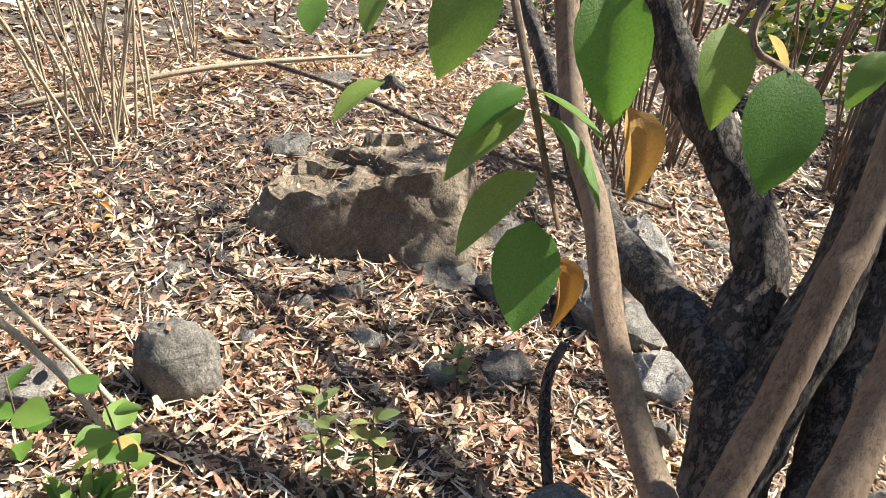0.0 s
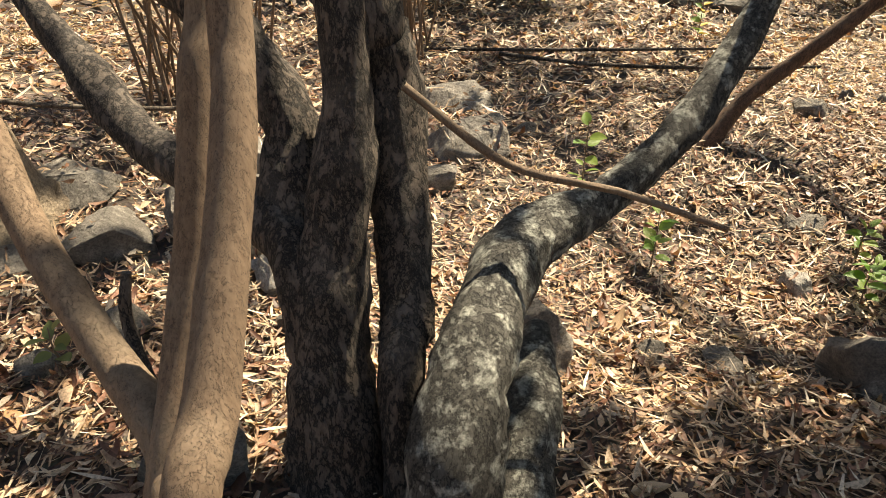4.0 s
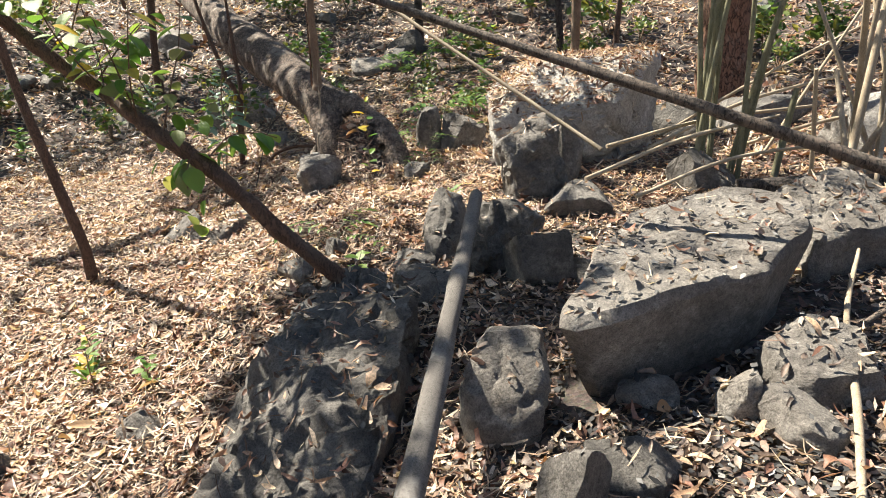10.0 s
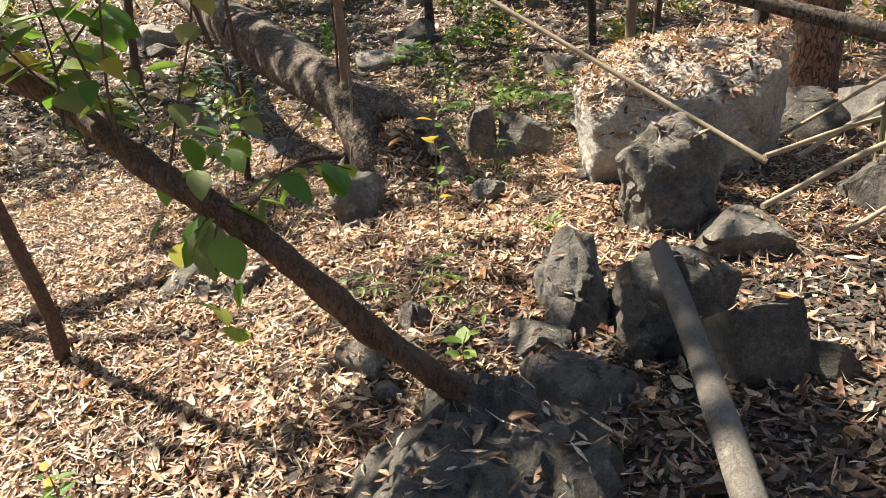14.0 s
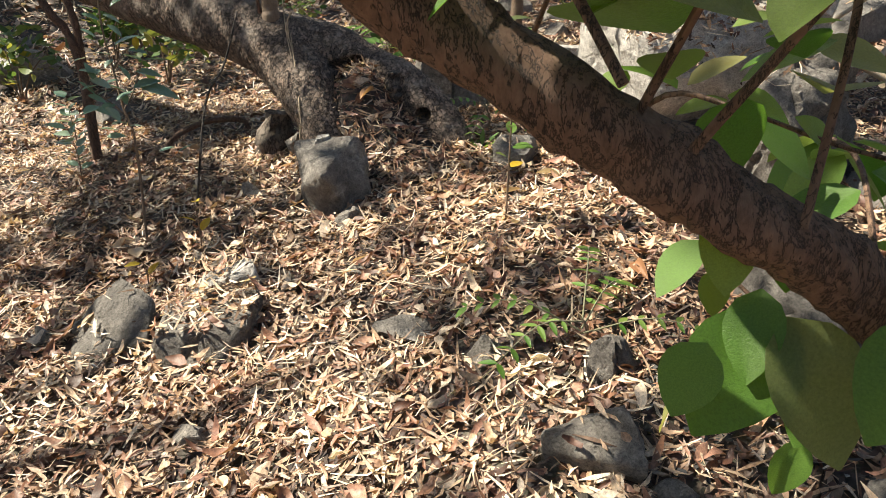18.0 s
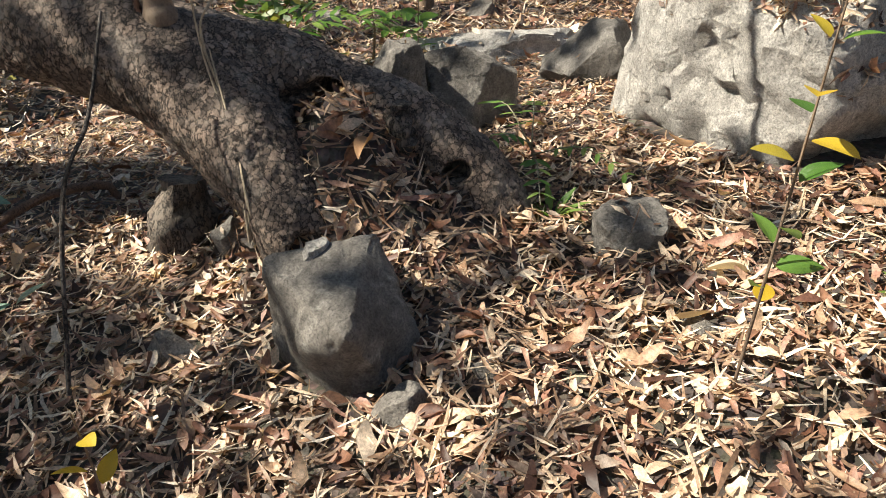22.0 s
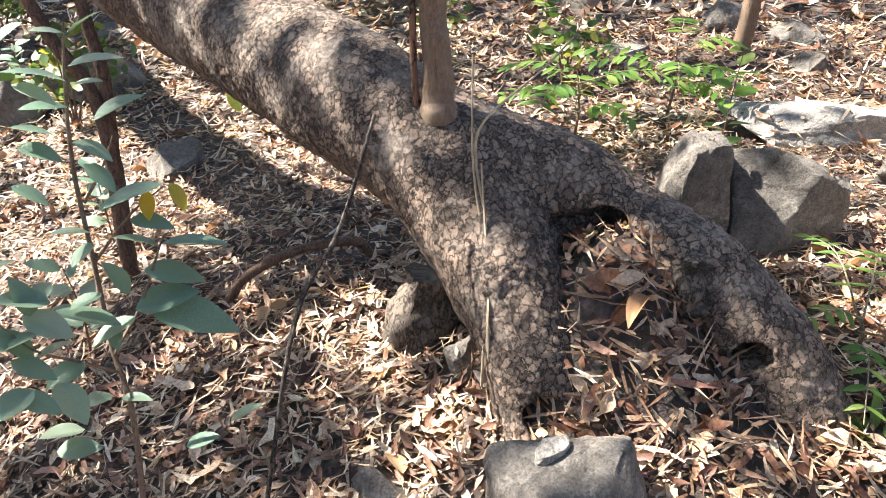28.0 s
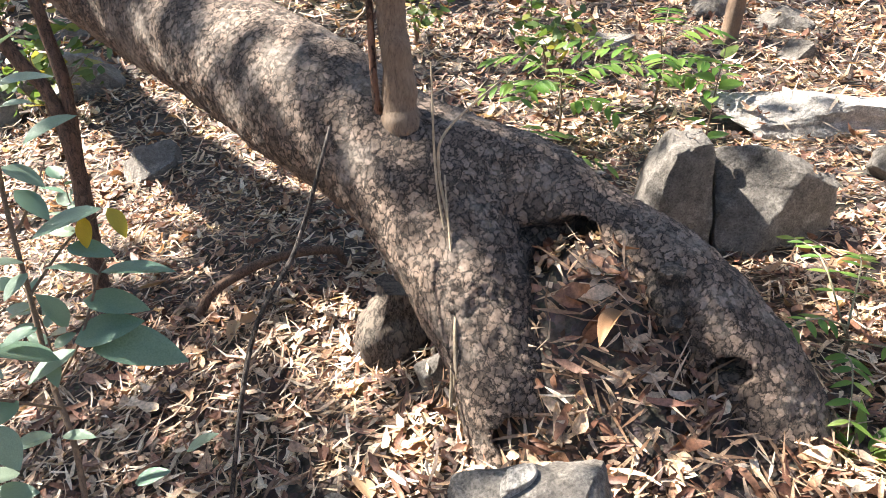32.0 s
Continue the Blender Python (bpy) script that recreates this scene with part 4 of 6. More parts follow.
TREE_A = tree("forked_tree", "multi-stemmed tree with dark cracked bark and a lichened low limb", [
    ("trunk", [(-1.03, -1.33, -.08), (-1.08, -1.33, .15), (-1.17, -1.32, .39), (-1.26, -1.28, .62), (-1.38, -1.23, .9), (-1.52, -1.24, 1.3), (-1.66, -1.25, 2.2), (-1.7, -1.2, 3.6)],
     [.14, .11, .088, .068, .052, .05, .045, .025], "bark_dark", .1),
    ("limb", [(-1.14, -1.33, .3), (-1.37, -1.37, .62), (-1.47, -1.37, .76), (-1.54, -1.44, .9), (-1.58, -1.56, 1.03), (-1.66, -1.75, 1.3), (-1.9, -2.2, 2.2), (-2.1, -2.6, 3.4)],
     [.075, .07, .062, .058, .052, .05, .04, .02], "bark_dark", .1),
    ("limb", [(-1.16, -1.34, .36), (-1.28, -1.37, .56), (-1.44, -1.51, .6), (-1.62, -1.73, .66), (-1.8, -1.88, .76), (-2.05, -2.1, .95), (-2.6, -2.6, 1.5), (-3.4, -3.2, 2.6)],
     [.075, .065, .06, .055, .05, .03, .014, .006], "bark_dark", .09),
    ("stem", [(-.96, -1.19, .06), (-1.097, -1.170, 0.368), (-1.183, -1.152, 0.426), (-1.344, -1.143, 0.602), (-1.458, -1.148, 0.809), (-1.482, -1.166, 0.923), (-1.496, -1.180, 1.031), (-1.74, -1.2, 1.5), (-2.0, -1.25, 2.4), (-2.1, -1.2, 3.8)],
     [.05, .05, .056, .066, .074, .072, .07, .06, .045, .02], "bark_dark", .07),
    ("limb", [(-.78, -1.12, -.05), (-.84, -1.1, .25), (-.97, -1.05, .42), (-1.17, -.97, .45), (-1.39, -.85, .44), (-1.52, -.63, .46), (-1.63, -.43, .54), (-1.74, -.28, .65), (-1.91, -.09, .85), (-2.2, .2, 1.5), (-2.5, .5, 2.6)],
     [.11, .10, .085, .08, .08, .055, .05, .048, .045, .04, .02], "bark_moss", .08),
    ("limb", [(-.72, -.98, -.05), (-.9, -.95, .12), (-1.12, -.88, .18), (-1.35, -.82, .2)], [.09, .08, .07, .03], "bark_moss", .1),
])
STEMS = tree("young_tree", "young smooth tan-barked tree forking low into slender stems", [
    ("stem", [(-.40, -1.38, .08), (-.42, -1.39, .5), (-.44, -1.39, .82), (-.51, -1.40, .90), (-.6, -1.47, .965), (-.71, -1.55, 1.04), (-.83, -1.62, 1.14), (-.95, -1.72, 1.3), (-1.2, -1.9, 2.0), (-1.4, -2.1, 3.4)],
     [.027, .026, .026, .022, .021, .02, .02, .019, .016, .008], "bark_tan", .04),
    ("stem", [(-.47, -1.40, .86), (-0.570, -1.370, 0.989), (-0.625, -1.351, 1.078), (-0.686, -1.332, 1.192), (-0.762, -1.315, 1.320), (-1.03, -1.3, 1.9), (-1.1, -1.3, 3.2)],
     [.024, 0.021, 0.020, 0.019, 0.018, .016, .01], "bark_tan", .04),
    ("stem", [(-.2, -1.36, .1), (-.27, -1.35, .6), (-0.340, -1.330, 0.970), (-0.420, -1.311, 1.051), (-0.493, -1.294, 1.131), (-0.574, -1.278, 1.230), (-0.647, -1.273, 1.349), (-.97, -1.24, 2.0), (-1.0, -1.2, 3.4)],
     [.022, .021, 0.023, 0.022, 0.019, 0.018, 0.017, .015, .01], "bark_tan", .04),
], 12)
STUMP = tree("broken_stump", "broken rotten red-brown stump with a live forked sapling growing from it", [
    ("stump", [(-1.08, .24, -.18), (-1.09, .23, .05), (-1.12, .20, .3), (-1.15, .17, .50)], [.085, .06, .055, .058], "char", .16),
    ("stem", [(-1.0, .24, -.15), (-1.01, .21, .12), (-1.08, .19, .49), (-1.2, .17, .71), (-1.31, .12, .91), (-1.5, .02, 1.3), (-1.9, -.2, 2.4), (-2.1, -.4, 3.4)],
     [.05, .04, .036, .034, .032, .03, .022, .01], "bark_brown", .06),
    ("stem", [(-1.17, .17, .66), (-1.13, .22, .8), (-1.09, .28, .98), (-1.02, .40, 1.25), (-.9, .6, 1.8), (-.8, .9, 3.0)], [.024, .022, .022, .02, .016, .008], "bark_grey", .05),
])
TWIN = tree("twin_trunk_tree", "grey-brown tree with two fluted trunks from one base", [
    ("trunk", [(-2.25, 1.62, -.5), (-2.26, 1.6, -.2), (-2.3, 1.58, .1), (-2.36, 1.56, .5), (-2.44, 1.52, .95), (-2.6, 1.4, 2.0), (-2.9, 1.2, 3.8)], [.19, .13, .1, .085, .075, .06, .03], "bark_grey", .16),
    ("trunk", [(-2.14, 1.72, -.5), (-2.13, 1.72, -.15), (-2.1, 1.74, .2), (-2.14, 1.78, .5), (-2.22, 1.82, .95), (-2.3, 1.9, 2.0), (-2.3, 2.1, 3.8)], [.16, .11, .085, .075, .065, .05, .03], "bark_grey", .14),
    ("root", [(-2.12, 1.66, -.28), (-2.0, 1.6, -.36), (-1.9, 1.62, -.48)], [.07, .05, .02], "bark_grey", .15),
    ("root", [(-2.27, 1.55, -.28), (-2.25, 1.4, -.36), (-2.2, 1.28, -.48)], [.07, .05, .02], "bark_grey", .15),
])
SLENDER = tree("slender_tree", "slender grey-brown tree standing in leaf litter", [
    ("trunk", [(-4.22, 2.8, -.8), (-4.22, 2.78, -.5), (-4.3, 2.72, 0), (-4.42, 2.64, .7), (-4.4, 2.74, 2.2), (-4.3, 2.85, 4)], [.17, .12, .095, .08, .055, .03], "bark_grey", .1)])
tree("leaning_dead_stem", "dead brown stem leaning across the clearing", [
    ("trunk", [(-3.23, .48, -.5), (-3.31, .72, -.2), (-3.29, .95, .02), (-3.23, 1.19, .28), (-3.1, 1.5, .7), (-2.9, 1.9, 1.4)], [.05, .042, .04, .035, .03, .015], "bark_brown", .08)])
LEAN = tree("leaning_branch", "brown leaning tree branch growing from between dark boulders", [
    ("trunk", [(-.33, 3.44, -.32), (-.40, 3.42, -.1), (-.5, 3.39, .03), (-.61, 3.35, .16), (-.72, 3.32, .3), (-.81, 3.31, .415), (-.9, 3.34, .495), (-.99, 3.36, .57), (-1.08, 3.375, .632), (-1.15, 3.405, .675), (-1.22, 3.435, .722), (-1.31, 3.49, .785), (-1.4, 3.52, .85), (-1.52, 3.5, .95), (-1.7, 3.4, 1.2), (-1.95, 3.2, 1.7), (-2.2, 3.1, 2.4)],
     [.055, .044, .038, .037, .036, .035, .034, .034, .034, .034, .034, .033, .032, .031, .028, .022, .012], "bark_brown", .09, 20, 8, (.03, .003), ())])
SAPLING, SAPLING_FAR = [tree("sapling", label, [("trunk", pts, radii, "bark_brown", .07)], 10, "saplings") for label, pts, radii in (
        ("slim brown sapling rising from the leaf litter", [(-2.26, 4.77, -.72), (-2.28, 4.8, -.4), (-2.42, 4.9, .1), (-2.56, 5.01, .62), (-2.7, 5.1, 1.5), (-2.9, 5.2, 3)], [.04, .035, .033, .03, .025, .01]),
        ("slim brown sapling rising from the leaf litter", [(-4.69, 7.0, -.95), (-4.7, 7.0, -.5), (-4.8, 7.0, .1), (-5.0, 7.0, 1.1), (-5.1, 7.1, 2.6)], [.055, .045, .04, .035, .015]))]
BIG = holder("leaning_tree", (-.8, 6.15, -.5), "huge leaning trunk with scaly plated bark and a hollow root flare", "tree")
under("trunk", sculpt_mesh("trunk", [
    ([(-2.1, 8.9, .42), (-1.55, 7.95, .26), (-1.335, 7.57, .2), (-1.215, 7.3, .17), (-1.065, 7.0, .145), (-.88, 6.71, .05), (-.81, 6.49, -.06), (-.78, 6.33, -.19), (-.77, 6.22, -.33), (-.77, 6.14, -.55)],
     [.22, .215, .205, .19, .185, .178, .155, .125, .108, .115]),
    ([(-.9, 6.76, .06), (-.67, 6.6, .06), (-.48, 6.43, -.03), (-.36, 6.28, -.1), (-.27, 6.13, -.2), (-.21, 6.02, -.35), (-.19, 5.96, -.55)], [.13, .105, .088, .085, .085, .09, .1])],
    [((-.64, 6.37, .0), (-.47, 6.40, -.06), .075), ((-.83, 6.0, -.25), (-.76, 6.19, -.35), .072), ((-.37, 6.02, -.17), (-.29, 6.14, -.18), .042)],
    M["bark_plate"], ((-2.2, 5.8, -.6), (-.05, 8.62, .85)), .0085, BIG.location), BIG)
for part_name, pts, radii, mat, rough in (
        ("upper_trunk", [(-1.9, 8.5, .36), (-2.5, 9.6, .6), (-3.6, 11.8, 1.1), (-5.5, 16, 2.8)], [.212, .205, .18, .1], "bark_plate", .06),
        ("root_stub", [(-.42, 6.22, -.24), (-.425, 6.21, -.1), (-.42, 6.21, .0)], [.06, .05, .028], "bark_dark", .3),
        ("sprout", [(-.885, 6.66, .1), (-.895, 6.66, .2), (-.896, 6.67, .25), (-.896, 6.69, .36), (-.899, 6.72, .48), (-.9, 6.76, 1.0), (-.8, 6.9, 2.2)], [.05, .052, .038, .035, .034, .03, .015], "bark_tan", .06),
        ("sprout", [(-.943, 6.68, .18), (-.95, 6.69, .3), (-.944, 6.73, .48), (-.95, 6.76, .9)], [.011, .009, .008, .006], "bark_red", .06)):
    under(part_name, tube_mesh(part_name, pts, radii, M[mat], 24 if "trunk" in part_name else 14, 8, rough, 4, BIG.location), BIG)
ROUGH = tree("rough_barked_tree", "large upright tree with reddish flaking bark", [
    ("trunk", [(3.45, 8.4, -.7), (3.44, 8.42, -.35), (3.42, 8.5, .3), (3.4, 8.6, 1.2), (3.4, 8.8, 3), (3.5, 9, 6)], [.36, .29, .26, .25, .22, .12], "bark_red", .07)], 22)
tree("slim_tree", "slim pale sapling behind the boulders", [
    ("trunk", [(1.9, 9.2, -.7), (1.9, 9.2, .2), (1.88, 9.25, 1.5), (1.9, 9.3, 3.5)], [.06, .055, .05, .02], "bark_tan", .05)], 10, "saplings")
tree("forked_sapling", "thin brown forked sapling behind a leafy shrub", [
    ("stem", [(-1.89, 7.6, -.85), (-1.87, 7.6, -.6), (-1.85, 7.66, -.25), (-1.88, 7.72, .0), (-1.98, 7.76, .2), (-2.2, 7.9, .9), (-2.4, 8, 2)], [.035, .03, .028, .024, .022, .018, .008], "bark_brown", .09),
    ("stem", [(-1.85, 7.66, -.28), (-1.83, 7.74, .0), (-1.86, 7.82, .3), (-1.9, 7.9, 1.2)], [.024, .022, .02, .01], "bark_brown", .09)], 10, "saplings")

pole("fallen_pole", [(-.24, .93, .06), (-.05, 2.0, .12), (.06, 2.63, .16), (.15, 3.15, .2), (.24, 3.68, .23)], [.046, .04, .034, .033, .034], "wood_grey",
     "straight weathered grey pole lying across the boulders", "pole", 14)
pole("fallen_pole", [(-.6, 4.11, 1.26), (-.14, 3.82, 1.12), (.7, 3.29, .88), (1.6, 2.73, .62), (2.2, 2.36, .4)], [.017, .019, .022, .025, .028], "bark_grey",
     "long dark fallen pole propped across the canes", "pole", 12, 5)
pole("fallen_pole", [(-.4, 6.1, 1.05), (-.02, 5.75, .81), (.55, 5.25, .47), (1.12, 4.73, .13)], [.012, .013, .014, .015], "straw", "thin pale dead cane slanting over the boulders", "pole", 8, 6)

for pts in ([(-.89, 6.25, -.3), (-.882, 6.27, -.165), (-.855, 6.4, .04), (-.86, 6.47, .17), (-.835, 6.49, .25), (-.693, 6.53, .34), (-.609, 6.56, .4)], [(-.88, 6.24, -.3), (-.885, 6.26, -.157), (-.865, 6.34, -.04), (-.868, 6.46, .15), (-.866, 6.5, .395)], [(-.9, 6.24, -.3), (-.87, 6.33, -.05), (-.85, 6.46, .16)]):
    pole("dry_stalk", pts, [.004, .0034, .002], "straw", "thin dry straw-coloured stalk leaning on the trunk", "stalk", 6, 9, .05, "dry stalks")
pole("old_stump", [(-0.93, 6.70, -0.62), (-0.93, 6.70, -0.44), (-0.91, 6.71, -0.29)], [.12, .095, .06], "bark_grey", "small weathered ridged stump under the leaning trunk", "stump", 18, 8, .18)
for pts, r in (([(2.9, 4.6, -.1), (2.6, 4.9, .7), (2.3, 5.2, 1.5)], .014), ([(3.2, 4.9, -.1), (3.1, 5.3, .8), (3.05, 5.8, 1.7)], .013), ([(2.4, 5.2, -.1), (2.9, 5.4, .6), (3.4, 5.6, 1.3)], .012),
               ([(2.2, 5.6, -.2), (2.9, 5.3, .12), (3.7, 5.1, .3)], .014), ([(1.6, 5.3, -.05), (2.4, 5.6, .2), (3.3, 5.8, .35)], .015), ([(2.6, 4.2, -.05), (3.0, 4.9, .9), (3.3, 5.5, 1.7)], .015),
               ([(3.0, 4.1, -.05), (2.8, 4.4, .7), (2.5, 4.8, 1.6)], .013), ([(2.0, 6.2, -.2), (2.7, 6.0, .3), (3.4, 5.9, .7)], .013), ([(1.2, 4.2, .0), (1.9, 4.5, .12), (2.7, 4.6, .16)], .012)):
    pole("dry_cane", pts, [r, r, r * .7], "straw", "dry pale cane leaning in a tangle", "cane", 8, 11, .05, "tangled dry canes")

# ---- canes and dead reeds ----
def cane_mesh(name, pts, r, mat, seed, origin):
    """A jointed cane."""
    c = spline(pts, 8)
    length = np.linalg.norm(np.diff(c, axis=0), axis=1).sum()
    me = tube_mesh(name, pts, [r, r * .95, r * .8], mat, 8, max(6, int(length / .05)), .02, seed, origin)
    return me


def clump(x, y, spots, label, mat, seed, name="cane_clump", part_name="cane", r=.018, h=(1.2, 2.4), lean=.35, group="canes"):
    rng = random.Random(seed)
    z = float(gz(x, y))
    e = holder(name, (x, y, z), label, "cane clump", group)
    for i in range(spots):
        a, d = rng.uniform(0, 6.28), rng.uniform(.0, .22)
        bx, by = x + d * math.cos(a), y + d * math.sin(a)
        hh = rng.uniform(*h)
        lx, ly = rng.gauss(0, lean) * hh * .5, rng.gauss(0, lean) * hh * .5
        bz = float(gz(bx, by)) - .03
        under(part_name, cane_mesh(part_name, [(bx, by, bz), (bx + lx * .45, by + ly * .45, bz + hh * .5), (bx + lx, by + ly, bz + hh)], r * rng.uniform(.6, 1.15), M[mat], i, e.location), e)
    return e


clump(1.83, 4.90, 5, "clump of green-grey bamboo canes rising among boulders", "cane", 1, r=.024, h=(1.2, 2.6), lean=.10)
clump(2.06, 4.78, 6, "clump of green-grey bamboo canes rising among boulders", "cane", 2, r=.024, h=(.5, 2.6), lean=.16)
clump(2.20, 4.05, 3, "cut cane stubs and leaning dry canes", "straw", 3, r=.022, h=(.4, 1.6), lean=.4)
clump(2.66, 4.62, 5, "leaning dry canes beside ash-covered ground", "straw", 4, r=.02, h=(.8, 2.4), lean=.5)
clump(2.55, 3.70, 4, "leaning dry canes beside ash-covered ground", "cane", 5, r=.02, h=(.9, 2.2), lean=.45)
for x, y, n, s in ((-2.0, -4.13, 9, 11), (-2.24, -4.3, 10, 12), (-2.4, -4.8, 12, 13), (-3.76, -5.32, 10, 14)):
    clump(x, y, n, "thicket of thin dry upright stalks", "straw", s, "stalk_thicket", "stalk", .0075, (.5, 1.9), .34, "dry stalk thickets")
for x, y, n, s in ((-3.9, -2.1, 14, 21), (-3.6, -2.25, 12, 22), (-4.45, -1.95, 16, 23), (-5.3, -1.3, 16, 24), (-5.1, -.95, 14, 25)):
    clump(x, y, n, "thicket of thin grey-brown stalks under the trees", "bark_tan", s, "stalk_thicket", "stalk", .010, (.5, 1.8), .32, "dry stalk thickets")

for label, pts, r, mat in (
        ("pale dry cane slanting out of the ground", [(-.72, -2.58, .05), (-.78, -2.9, .3), (-.72, -3.2, .6), (-.6, -3.6, 1.1)], .009, "straw"),
        ("pale dry cane slanting out of the ground", [(-.82, -2.62, .05), (-.84, -2.95, .32), (-.76, -3.25, .65), (-.6, -3.7, 1.3)], .008, "straw"),
        ("long thin fallen branch in leaf litter", [(-3.3, -4.6, .3), (-3.0, -3.6, .36), (-3.1, -2.6, .12), (-3.4, -1.8, -.1)], .014, "bark_grey"),
        ("pale broken cane lying in leaf litter", [(-2.1, -4.9, .26), (-2.9, -4.3, .35), (-3.6, -3.7, .34)], .016, "straw"),
        ("thin dark fallen branch in leaf litter", [(-4.9, -.3, -.5), (-4.6, .3, -.5), (-4.4, 1.1, -.5), (-4.3, 1.8, -.5)], .014, "bark_dark"),
        ("thin dark fallen branch in leaf litter", [(-5.3, -.9, -.58), (-4.9, .1, -.5), (-4.6, 1.2, -.45)], .013, "bark_dark"),
        ("thin bare twig caught across the lichened limb", [(-1.39, -1.12, .86), (-1.31, -.92, .71), (-1.24, -.7, .665), (-1.14, -.5, .62)], .009, "bark_tan"),
        ("dead black stick standing in leaf litter", [(-1.2, -1.66, .02), (-1.16, -1.7, .22), (-1.26, -1.76, .4), (-1.3, -1.74, .52)], .016, "bark_dark"),
        ("bent dry stick leaning on a rock", [(-1.9, .2, -.42), (-1.62, .32, -.32), (-1.3, .42, -.12)], .009, "straw"),
        ("pale dead stick on leaf litter", [(-1.80, 5.06, -.6), (-1.55, 4.95, -.57), (-1.3, 4.8, -.5), (-1.2, 4.7, -.48)], .010, "straw"),
        ("dark twisted root crossing the leaf litter", [(-1.5, 7.13, -.58), (-1.42, 7.15, -.5), (-1.236, 7.2, -.455), (-1.036, 7.25, -.485), (-.979, 7.25, -.55), (-.8, 7.25, -.56)], .017, "bark_brown"),
        ("straight thin dry stick stuck in the litter", [(-1.42, 6.16, -.5), (-1.30, 6.3, -.08), (-1.18, 6.42, .06), (-1.075, 6.53, .27)], .0055, "bark_dark"),
        ("dry bent cane lying over burnt ground", [(.75, 1.2, .06), (1.2, 2.0, .08), (1.5, 2.6, .1), (1.9, 3.2, .08)], .013, "straw"),
        ("dry bent cane lying over burnt ground", [(1.1, 2.2, .02), (1.7, 2.7, .05), (2.4, 2.9, .1)], .011, "bark_grey"),
        ("dry cane lying over the boulders", [(.95, 4.4, .05), (1.6, 4.65, .2), (2.3, 4.85, .28)], .014, "straw"),
        ("dry cane lying over the boulders", [(1.2, 4.9, .1), (1.9, 5.1, .2), (2.7, 5.2, .25)], .014, "straw"),
        ("dead grey branch lying behind the canes", [(1.5, 5.9, .1), (1.45, 5.6, -.0), (1.42, 5.3, -.15)], .016, "wood_grey"),
        ("charred black log on the ashes", [(1.9, 4.45, -.05), (2.5, 4.35, -.02), (3.3, 4.3, .02)], .05, "bark_dark")):
    pole("stick", pts, [r, r, r * .7], mat, label, "stick", 8, int(abs(pts[0][0]) * 97), .1, "fallen sticks")

